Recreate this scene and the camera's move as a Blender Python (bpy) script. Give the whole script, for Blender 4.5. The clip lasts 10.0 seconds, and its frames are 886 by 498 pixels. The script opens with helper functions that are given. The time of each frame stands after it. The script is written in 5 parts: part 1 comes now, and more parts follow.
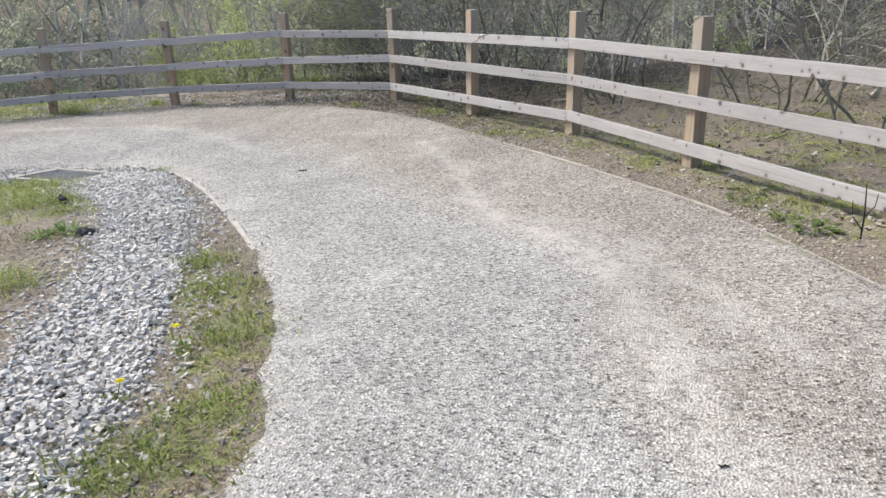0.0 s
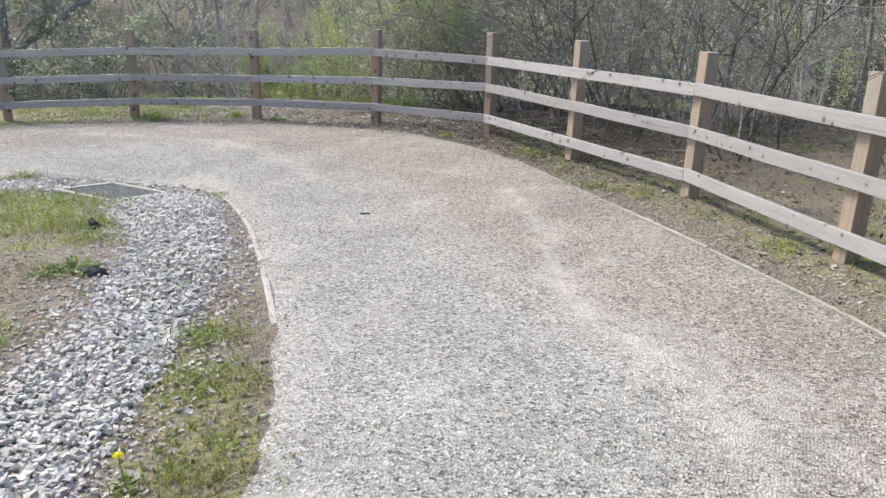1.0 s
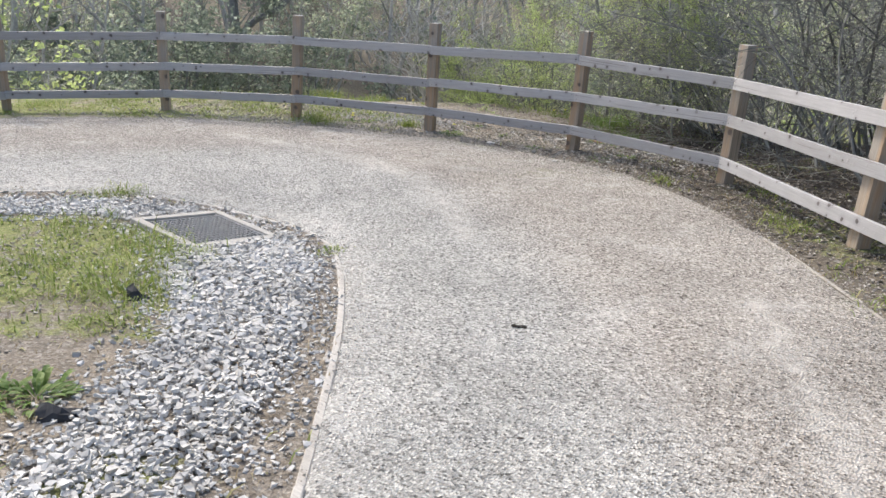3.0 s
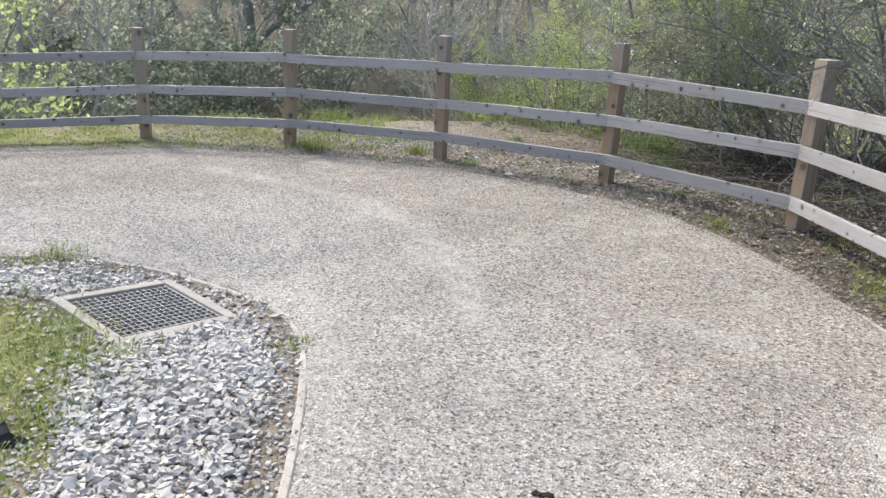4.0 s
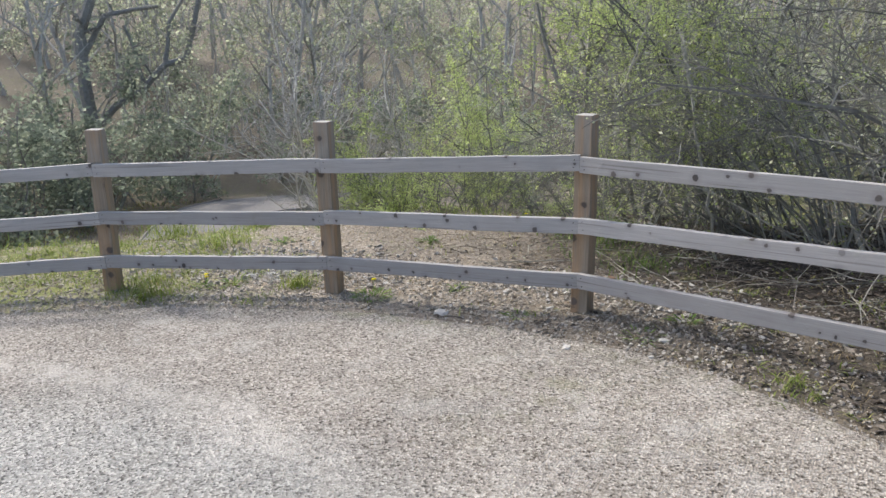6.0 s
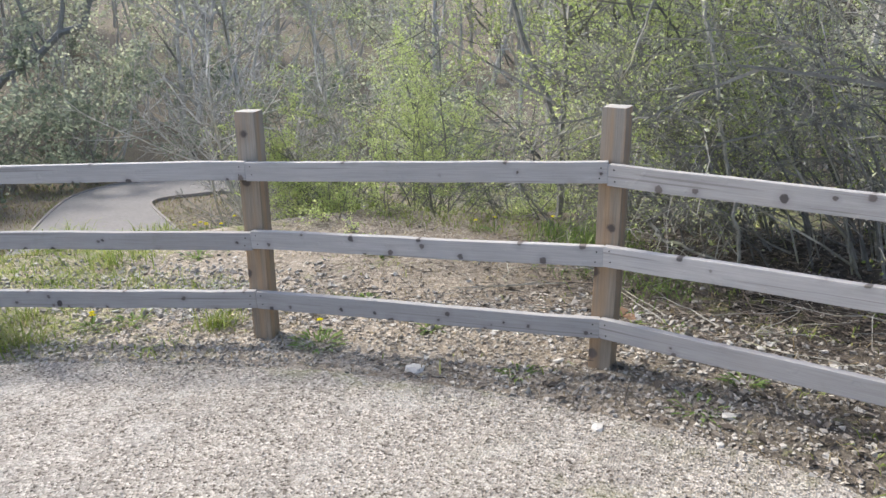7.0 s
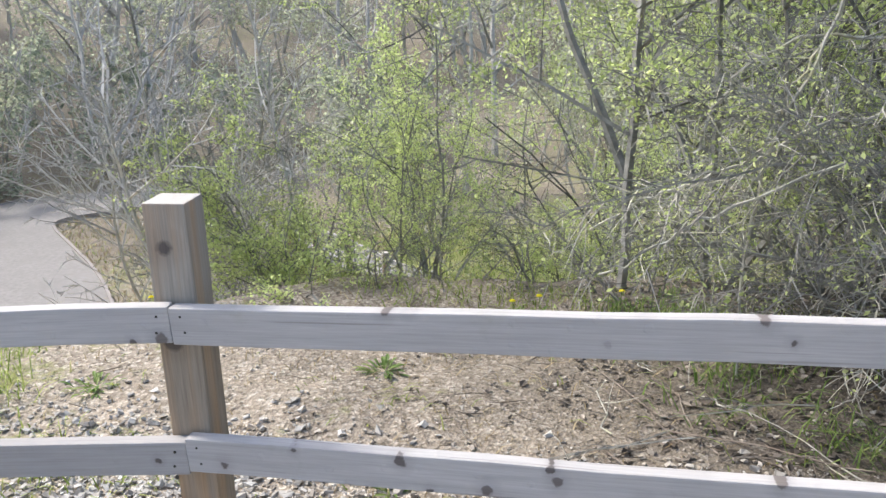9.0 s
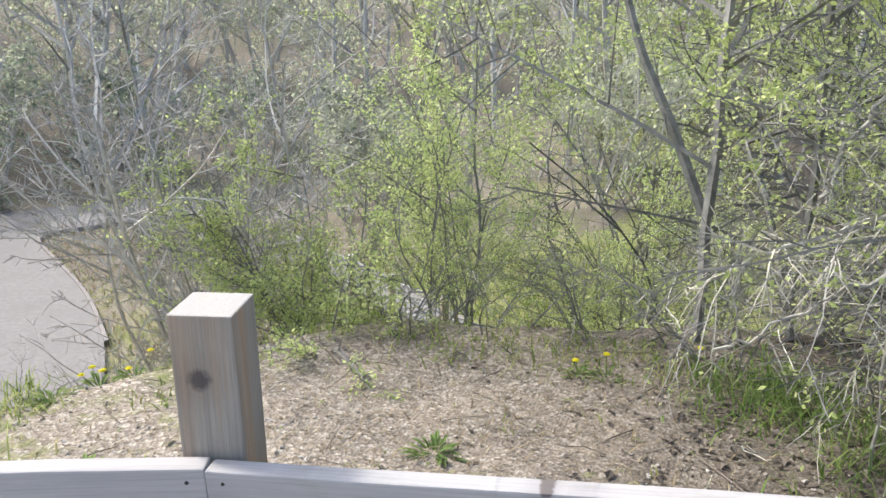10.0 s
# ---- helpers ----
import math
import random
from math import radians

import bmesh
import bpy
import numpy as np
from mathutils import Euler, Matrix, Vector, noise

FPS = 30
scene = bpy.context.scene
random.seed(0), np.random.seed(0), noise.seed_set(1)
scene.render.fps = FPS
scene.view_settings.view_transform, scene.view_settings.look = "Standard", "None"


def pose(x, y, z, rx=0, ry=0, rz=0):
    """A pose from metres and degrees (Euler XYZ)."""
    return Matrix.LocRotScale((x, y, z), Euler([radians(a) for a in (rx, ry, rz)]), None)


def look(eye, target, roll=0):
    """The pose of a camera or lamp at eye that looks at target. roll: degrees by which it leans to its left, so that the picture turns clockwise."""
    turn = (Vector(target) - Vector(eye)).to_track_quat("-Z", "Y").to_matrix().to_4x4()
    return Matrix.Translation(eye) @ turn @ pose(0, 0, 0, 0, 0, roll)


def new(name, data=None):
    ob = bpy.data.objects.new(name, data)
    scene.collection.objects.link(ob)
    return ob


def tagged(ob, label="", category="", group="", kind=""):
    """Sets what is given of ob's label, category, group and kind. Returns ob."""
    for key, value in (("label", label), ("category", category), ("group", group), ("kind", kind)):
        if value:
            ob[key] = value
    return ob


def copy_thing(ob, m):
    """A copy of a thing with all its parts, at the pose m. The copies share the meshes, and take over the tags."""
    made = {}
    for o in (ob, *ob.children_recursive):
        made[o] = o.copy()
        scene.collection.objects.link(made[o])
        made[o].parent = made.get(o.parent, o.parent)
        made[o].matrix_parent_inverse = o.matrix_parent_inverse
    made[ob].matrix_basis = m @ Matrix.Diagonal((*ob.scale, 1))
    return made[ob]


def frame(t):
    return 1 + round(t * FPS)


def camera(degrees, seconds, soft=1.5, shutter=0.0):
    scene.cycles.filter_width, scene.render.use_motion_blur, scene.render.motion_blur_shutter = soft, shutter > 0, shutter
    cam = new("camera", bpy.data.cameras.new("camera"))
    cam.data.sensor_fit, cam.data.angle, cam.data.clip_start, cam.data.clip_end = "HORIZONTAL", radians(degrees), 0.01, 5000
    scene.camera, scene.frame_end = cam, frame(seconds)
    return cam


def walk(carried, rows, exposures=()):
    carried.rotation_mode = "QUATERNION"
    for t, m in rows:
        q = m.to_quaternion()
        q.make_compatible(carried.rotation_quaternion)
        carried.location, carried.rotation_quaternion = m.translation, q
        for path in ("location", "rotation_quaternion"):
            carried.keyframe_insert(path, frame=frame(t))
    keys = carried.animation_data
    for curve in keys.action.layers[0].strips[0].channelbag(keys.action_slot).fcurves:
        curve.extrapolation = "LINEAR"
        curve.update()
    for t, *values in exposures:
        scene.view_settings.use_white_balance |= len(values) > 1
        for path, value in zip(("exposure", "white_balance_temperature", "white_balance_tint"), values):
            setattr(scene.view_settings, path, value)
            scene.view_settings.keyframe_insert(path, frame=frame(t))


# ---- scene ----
cam = camera(59.0, 10.0, soft=1.5)
PATH = [
    (0, (1.375, 0.873, 1.678), (0.853, 2.682, 1.003), -1.5),
    (0.5, (1.271, 1.362, 1.69), (0.662, 3.159, 1.057), 0.6),
    (1, (1.141, 1.992, 1.665), (0.394, 3.737, 1.036), 1.9),
    (1.5, (0.948, 2.46, 1.651), (0.078, 4.148, 1.023), 3.2),
    (2, (0.711, 3.039, 1.617), (-0.287, 4.655, 0.989), 4.1),
    (2.5, (0.484, 3.574, 1.606), (-0.619, 5.112, 0.96), 3.9),
    (3.8, (-0.437, 4.918, 1.643), (-1.655, 6.353, 0.966), 3.5),
    (4, (-0.551, 5.138, 1.643), (-1.768, 6.579, 0.977), 2.7),
    (4.5, (-0.928, 5.648, 1.622), (-2.068, 7.153, 0.961), 1.5),
    (5, (-1.395, 6.044, 1.655), (-2.476, 7.622, 1.071), 0.4),
    (5.5, (-1.786, 6.449, 1.661), (-2.841, 8.062, 1.127), -1.0),
    (7, (-3.113, 7.931, 1.584), (-3.926, 9.654, 0.976), -0.5),
    (7.5, (-3.462, 8.358, 1.555), (-4.179, 10.116, 0.927), -0.0),
    (8, (-3.791, 8.83, 1.513), (-4.449, 10.61, 0.884), 0.1),
    (8.5, (-4.114, 9.186, 1.53), (-4.758, 10.972, 0.902), -0.4),
    (9, (-4.438, 9.57, 1.526), (-5.076, 11.36, 0.9), -0.7),
    (9.5, (-4.676, 9.87, 1.525), (-5.3, 11.668, 0.909), -0.7),
    (10, (-4.927, 10.076, 1.525), (-5.54, 11.881, 0.919), -0.3),
]
walk(cam, [(t, look(eye, target, roll)) for t, eye, target, roll in PATH], [(0, 0.0), (2.0, 0.02), (4.5, 0.05), (5.5, -0.12), (6.8, 0.14), (8.0, 0.50), (9.0, 0.42), (10, 0.42)])

# ---- light ----
SUN_AZ, SUN_EL = radians(170), radians(45)
to_sun = Vector((math.cos(SUN_EL) * math.cos(SUN_AZ), math.cos(SUN_EL) * math.sin(SUN_AZ), math.sin(SUN_EL)))
world = bpy.data.worlds.new("sky")
scene.world = world
world.use_nodes = True
wn = world.node_tree.nodes
sky = wn.new("ShaderNodeTexSky")
sky.sky_type, sky.sun_disc = "NISHITA", False
sky.sun_elevation, sky.sun_rotation = SUN_EL, math.pi / 2 - SUN_AZ
sky.air_density, sky.dust_density, sky.ozone_density = 1.0, 3.0, 1.0
world.node_tree.links.new(sky.outputs[0], wn["Background"].inputs[0])
wn["Background"].inputs[1].default_value = 0.26
sun = new("sun", bpy.data.lights.new("sun", "SUN"))
sun.data.energy, sun.data.angle, sun.data.color = 3.0, radians(8), (0.975, 0.945, 0.87)
sun.matrix_world = look(to_sun * 50, (0, 0, 0))

# ---- helpers of this scene ----
R = np.random.default_rng(7)


class Build:
    """Gathers vertices and faces for one mesh."""

    def __init__(self):
        self.v, self.f, self.n, self.m = [], [], 0, []

    def add(self, verts, faces, mat=0):
        verts = np.asarray(verts, float).reshape(-1, 3)
        faces = np.asarray(faces, int)
        self.v.append(verts)
        self.f.append(faces + self.n)
        self.m.append(np.full(len(faces), mat, int))
        self.n += len(verts)

    def mesh(self, name, mats, smooth=False):
        me = bpy.data.meshes.new(name)
        v = np.concatenate(self.v)
        loops = np.concatenate([f.ravel() for f in self.f])
        sizes = np.concatenate([np.full(len(f), f.shape[1]) for f in self.f])
        me.vertices.add(len(v))
        me.vertices.foreach_set("co", v.ravel())
        me.loops.add(len(loops))
        me.loops.foreach_set("vertex_index", loops)
        me.polygons.add(len(sizes))
        me.polygons.foreach_set("loop_start", np.concatenate([[0], np.cumsum(sizes)[:-1]]))
        me.polygons.foreach_set("material_index", np.concatenate(self.m))
        for m in mats if isinstance(mats, (list, tuple)) else [mats]:
            me.materials.append(m)
        me.polygons.foreach_set("use_smooth", np.full(len(sizes), smooth))
        me.update(calc_edges=True)
        me.validate()
        return me


def thing(name, label, category, at=(0, 0, 0), turn=0.0, group="", kind=""):
    e = new(name)
    e.matrix_basis = pose(*at, 0, 0, turn)
    return tagged(e, label, category, group, kind)


def part(name, b, mat, parent=None, label="", smooth=False):
    """Links a Build, a bmesh or a mesh as one mesh object under a thing or a part."""
    if isinstance(b, Build):
        me = b.mesh(name, mat, smooth)
    elif isinstance(b, bmesh.types.BMesh):
        me = bpy.data.meshes.new(name)
        b.to_mesh(me)
        b.free()
        me.materials.append(mat)
        if smooth:
            me.polygons.foreach_set("use_smooth", np.full(len(me.polygons), True))
    else:
        me = b
    ob = new(name, me)
    if parent:
        ob.parent = parent
    if label:
        ob["label"] = label
    return ob


def tube(b, pts, radii, sides=3, mat=0, cap=False):
    pts = np.asarray(pts, float)
    n = len(pts)
    tan = np.gradient(pts, axis=0)
    tan /= np.linalg.norm(tan, axis=1)[:, None] + 1e-9
    ref = np.array([0.0, 0, 1]) if abs(tan[:, 2]).mean() < 0.8 else np.array([1.0, 0, 0])
    u = np.cross(tan, ref)
    u /= np.linalg.norm(u, axis=1)[:, None] + 1e-9
    w = np.cross(tan, u)
    a = np.arange(sides) * 2 * np.pi / sides
    ring = pts[:, None] + np.asarray(radii)[:, None, None] * (np.cos(a)[None, :, None] * u[:, None] + np.sin(a)[None, :, None] * w[:, None])
    i, k = np.meshgrid(np.arange(n - 1), np.arange(sides), indexing="ij")
    k2 = (k + 1) % sides
    b.add(ring, np.stack([i * sides + k, i * sides + k2, (i + 1) * sides + k2, (i + 1) * sides + k], -1).reshape(-1, 4), mat)
    if cap:
        b.add(ring[-1], np.arange(sides)[None], mat)


def unit(v):
    return v / (np.linalg.norm(v, axis=-1, keepdims=True) + 1e-9)


def leaves(b, at, size, rng, wide=0.55, droop=0.0, flat=0.0, mat=0):
    """Folded, pointed leaves at the given places."""
    n = len(at)
    ahead = rng.normal(size=(n, 3))
    ahead[:, 2] = ahead[:, 2] * (1 - flat) - droop
    ahead = unit(ahead)
    side = unit(np.cross(ahead, unit(rng.normal(size=(n, 3)) * (1 - flat * 0.8) + np.array([0, 0, flat * 2.0]))))
    up = np.cross(side, ahead)
    size = size * rng.uniform(0.55, 1.3, (n, 1))
    base = at
    mid = at + ahead * size * 0.5 - up * size * 0.10
    l, r = mid + side * size * wide * 0.5 + up * size * 0.12, mid - side * size * wide * 0.5 + up * size * 0.12
    tip = at + ahead * size - up * size * rng.uniform(0, 0.25, (n, 1))
    v = np.stack([base, l, tip, r], 1)
    k = np.arange(n)[:, None] * 4
    b.add(v, np.concatenate([k + [0, 2, 1], k + [0, 3, 2]]), mat)


def blades(b, at, height, rng, width=0.006, lean=0.5, mat=0):
    """Bent grass blades."""
    n = len(at)
    a = rng.uniform(0, 2 * np.pi, n)
    out = np.stack([np.cos(a), np.sin(a), 0 * a], 1)
    side = np.stack([-np.sin(a), np.cos(a), 0 * a], 1)
    h = (height * rng.uniform(0.4, 1.25, n))[:, None]
    k = (lean * rng.uniform(0.2, 1.6, n))[:, None]
    w = width * rng.uniform(0.6, 1.3, (n, 1))
    up = np.array([0, 0, 1.0])
    mid = at + up * h * 0.6 + out * h * k * 0.35
    tip = at + up * h * (1.0 - 0.25 * k) + out * h * k
    v = np.stack([at + side * w, at - side * w, mid - side * w * 0.8, mid + side * w * 0.8, tip], 1)
    i = np.arange(n)[:, None] * 5
    b.add(v.reshape(-1, 3), i + [0, 1, 2, 3], mat)
    b.add(np.zeros((0, 3)), np.zeros((0, 3), int), mat)
    b.f[-1] = (i + [3, 2, 4]) + (b.n - 5 * n)
    b.m[-1] = np.full(n, mat, int)


ICO = np.array([(0, 0, -1), (0.7236, -0.5257, -0.4472), (-0.2764, -0.8506, -0.4472), (-0.8944, 0, -0.4472), (-0.2764, 0.8506, -0.4472), (0.7236, 0.5257, -0.4472),
                (0.2764, -0.8506, 0.4472), (-0.7236, -0.5257, 0.4472), (-0.7236, 0.5257, 0.4472), (0.2764, 0.8506, 0.4472), (0.8944, 0, 0.4472), (0, 0, 1)])
ICO_F = np.array([(0, 2, 1), (1, 5, 0), (0, 3, 2), (0, 4, 3), (0, 5, 4), (1, 10, 5), (2, 6, 1), (3, 7, 2), (4, 8, 3), (5, 9, 4),
                  (1, 6, 10), (2, 7, 6), (3, 8, 7), (4, 9, 8), (5, 10, 9), (6, 11, 10), (7, 11, 6), (8, 11, 7), (9, 11, 8), (10, 11, 9)])


def turns(n, rng):
    """Random rotation matrices."""
    q = unit(rng.normal(size=(n, 4)))
    w, x, y, z = q.T
    return np.stack([1 - 2 * (y * y + z * z), 2 * (x * y - z * w), 2 * (x * z + y * w), 2 * (x * y + z * w), 1 - 2 * (x * x + z * z), 2 * (y * z - x * w),
                     2 * (x * z - y * w), 2 * (y * z + x * w), 1 - 2 * (x * x + y * y)], -1).reshape(n, 3, 3)


def stones(b, at, size, rng, flat=0.6, rough=0.22, mat=0):
    """Broken, angular stones."""
    n = len(at)
    v = ICO[None] * (1 + rng.normal(0, rough, (n, 12, 1))) + rng.normal(0, rough * 0.35, (n, 12, 3))
    v = np.sign(v) * np.abs(v) ** 0.6
    v *= np.stack([np.ones(n), rng.uniform(0.55, 0.95, n), rng.uniform(0.28, 0.6, n)], 1)[:, None]
    a = rng.uniform(0, 2 * np.pi, n)
    c, s, o = np.cos(a), np.sin(a), 0 * a
    spin = np.stack([c, -s, o, s, c, o, o, o, o + 1], -1).reshape(n, 3, 3)
    tilt = unit(rng.normal(0, 0.35, (n, 3)) + np.array([0, 0, 1.0]))
    side = unit(np.cross(tilt, np.array([0.3, 1.0, 0.0])))
    tip = np.stack([side, np.cross(tilt, side), tilt], -1)
    v = np.einsum("nij,njk,nmk->nmi", tip, spin, v)
    v[:, :, 2] *= flat
    v = v * np.asarray(size).reshape(-1, 1, 1) + at[:, None]
    b.add(v, (ICO_F[None] + np.arange(n)[:, None, None] * 12).reshape(-1, 3), mat)


BOX = np.array([(-1, -1, -1), (1, -1, -1), (1, 1, -1), (-1, 1, -1), (-1, -1, 1), (1, -1, 1), (1, 1, 1), (-1, 1, 1)]) * 0.72
BOX_F = np.array([(0, 3, 2), (0, 2, 1), (4, 5, 6), (4, 6, 7), (0, 1, 5), (0, 5, 4), (1, 2, 6), (1, 6, 5), (2, 3, 7), (2, 7, 6), (3, 0, 4), (3, 4, 7)])


def shards(b, at, size, rng, tilt_by=0.4, mat=0):
    """Flat, sharp-edged pieces of crushed stone."""
    n = len(at)
    v = BOX[None] * rng.uniform(0.45, 1.25, (n, 8, 1)) + rng.normal(0, 0.16, (n, 8, 3))
    v *= np.stack([np.ones(n), rng.uniform(0.5, 0.95, n), rng.uniform(0.3, 0.65, n)], 1)[:, None]
    a = rng.uniform(0, 2 * np.pi, n)
    c, s, o = np.cos(a), np.sin(a), 0 * a
    spin = np.stack([c, -s, o, s, c, o, o, o, o + 1], -1).reshape(n, 3, 3)
    tilt = unit(rng.normal(0, tilt_by, (n, 3)) + np.array([0, 0, 1.0]))
    side = unit(np.cross(tilt, np.array([0.3, 1.0, 0.0])))
    tip = np.stack([side, np.cross(tilt, side), tilt], -1)
    v = np.einsum("nij,njk,nmk->nmi", tip, spin, v)
    b.add(v * np.asarray(size).reshape(-1, 1, 1) + at[:, None], (BOX_F[None] + np.arange(n)[:, None, None] * 8).reshape(-1, 3), mat)


def inside(p, poly):
    """Which of the points p lie in the polygon."""
    poly = np.asarray(poly, float)
    hit = np.zeros(len(p), bool)
    for a, c in zip(poly, np.roll(poly, -1, 0)):
        cross = (a[1] > p[:, 1]) != (c[1] > p[:, 1])
        x = (c[0] - a[0]) * (p[:, 1] - a[1]) / (c[1] - a[1] + 1e-12) + a[0]
        hit ^= cross & (p[:, 0] < x)
    return hit


def line_distance(p, line):
    """Distance of the points p to a line of corners, how far along, and the side (positive: left)."""
    line = np.asarray(line, float)
    best, along, side, gone = np.full(len(p), 1e9), np.zeros(len(p)), np.ones(len(p)), 0.0
    for a, c in zip(line[:-1], line[1:]):
        e = c - a
        ln = np.hypot(*e)
        t = np.clip(((p - a) @ e) / ln**2, 0, 1)
        off = p - (a + t[:, None] * e)
        d = np.hypot(off[:, 0], off[:, 1])
        near = d < best - 1e-9
        best = np.where(near, d, best)
        along = np.where(near, gone + t * ln, along)
        side = np.where(near, np.sign(e[0] * (p[:, 1] - a[1]) - e[1] * (p[:, 0] - a[0])), side)
        gone += ln
    return best, along, side


def step(a, c, x):
    t = np.clip((x - a) / (c - a), 0, 1)
    return t * t * (3 - 2 * t)


GRID = np.random.default_rng(3).uniform(-1, 1, (256, 256))


def waves(x, y, scale, seed=0):
    """Smooth noise in the plane, -1 to 1."""
    x, y = np.asarray(x) * scale + 17.3 * seed, np.asarray(y) * scale + 9.1 * seed
    i, k = np.floor(x).astype(int), np.floor(y).astype(int)
    u, w = x - i, y - k
    u, w = u * u * (3 - 2 * u), w * w * (3 - 2 * w)
    g = lambda a, c: GRID[a % 256, c % 256]
    return (g(i, k) * (1 - u) + g(i + 1, k) * u) * (1 - w) + (g(i, k + 1) * (1 - u) + g(i + 1, k + 1) * u) * w


def smooth_line(pts, every):
    """A rounded line through the corners, with points at even steps."""
    pts = np.asarray(pts, float)
    for _ in range(3):
        a, c = pts[:-1] * 0.75 + pts[1:] * 0.25, pts[:-1] * 0.25 + pts[1:] * 0.75
        pts = np.concatenate([pts[:1], np.stack([a, c], 1).reshape(-1, 2), pts[-1:]])
    s = np.concatenate([[0], np.cumsum(np.hypot(*np.diff(pts, axis=0).T))])
    t = np.linspace(0, s[-1], max(2, int(s[-1] / every)))
    return np.stack([np.interp(t, s, pts[:, 0]), np.interp(t, s, pts[:, 1])], 1)


# ---- materials ----
class Nodes:
    def __init__(self, name):
        self.mat = bpy.data.materials.new(name)
        self.mat.use_nodes = True
        self.t = self.mat.node_tree
        self.bsdf = self.t.nodes["Principled BSDF"]
        self.out = self.t.nodes["Material Output"]

    def node(self, kind, **props):
        n = self.t.nodes.new("ShaderNode" + kind)
        if "feature" in props:
            n.feature = props["feature"]
        if "operation" in props:
            n.operation = props["operation"]
        if "data_type" in props:
            n.data_type, n.blend_type = props["data_type"], props["blend_type"]
        if "attribute_name" in props:
            n.attribute_name = props["attribute_name"]
        return n

    def link(self, a, c):
        self.t.links.new(a, c)

    def value(self, socket, v):
        if isinstance(v, bpy.types.NodeSocket):
            self.link(v, socket)
        else:
            socket.default_value = v

    def place(self, kind="Object", scale=(1, 1, 1), shift=None):
        c = self.node("TexCoord").outputs[kind] if kind != "World" else self.node("NewGeometry").outputs["Position"]
        m = self.node("Mapping")
        m.inputs["Scale"].default_value = scale
        self.link(c, m.inputs["Vector"])
        if shift is not None:
            self.link(shift, m.inputs["Location"])
        return m.outputs[0]

    def noise(self, at, scale, detail=4.0, rough=0.6, key="Fac"):
        n = self.node("TexNoise")
        n.inputs["Scale"].default_value, n.inputs["Detail"].default_value, n.inputs["Roughness"].default_value = scale, detail, rough
        self.link(at, n.inputs["Vector"])
        return n.outputs[key]

    def voronoi(self, at, scale, feature="F1", key="Distance", random=1.0):
        n = self.node("TexVoronoi", feature=feature)
        n.inputs["Scale"].default_value, n.inputs["Randomness"].default_value = scale, random
        self.link(at, n.inputs["Vector"])
        return n.outputs[key]

    def ramp(self, f, *stops):
        n = self.node("ValToRGB")
        e = n.color_ramp.elements
        while len(e) < len(stops):
            e.new(0.5)
        for k, (p, c) in zip(e, stops):
            k.position, k.color = p, ((*c, 1) if len(c) == 3 else c)
        self.link(f, n.inputs[0])
        return n.outputs[0]

    def span(self, f, a, c, lo=0.0, hi=1.0):
        n = self.node("MapRange")
        for i, v in enumerate((a, c, lo, hi), 1):
            n.inputs[i].default_value = v
        self.link(f, n.inputs[0])
        return n.outputs[0]

    def mix(self, f, a, c, how="MIX"):
        n = self.node("Mix", data_type="RGBA", blend_type=how)
        self.value(n.inputs[0], f)
        for k, v in ((6, a), (7, c)):
            self.value(n.inputs[k], (*v, 1) if isinstance(v, tuple) and len(v) == 3 else v)
        return n.outputs[2]

    def math(self, how, a, c):
        n = self.node("Math", operation=how)
        self.value(n.inputs[0], a)
        self.value(n.inputs[1], c)
        return n.outputs[0]

    def attr(self, name):
        return self.node("Attribute", attribute_name=name).outputs["Fac"]

    def done(self, color, rough=0.9, bumps=(), spec=0.3):
        self.value(self.bsdf.inputs["Base Color"], (*color, 1) if isinstance(color, tuple) and len(color) == 3 else color)
        self.value(self.bsdf.inputs["Roughness"], rough)
        self.bsdf.inputs["Specular IOR Level"].default_value = spec
        last = None
        for height, strength, dist in bumps:
            n = self.node("Bump")
            n.inputs["Strength"].default_value, n.inputs["Distance"].default_value = strength, dist
            self.link(height, n.inputs["Height"])
            if last is not None:
                self.link(last, n.inputs["Normal"])
            last = n.outputs[0]
        if last is not None:
            self.link(last, self.bsdf.inputs["Normal"])
        return self.mat


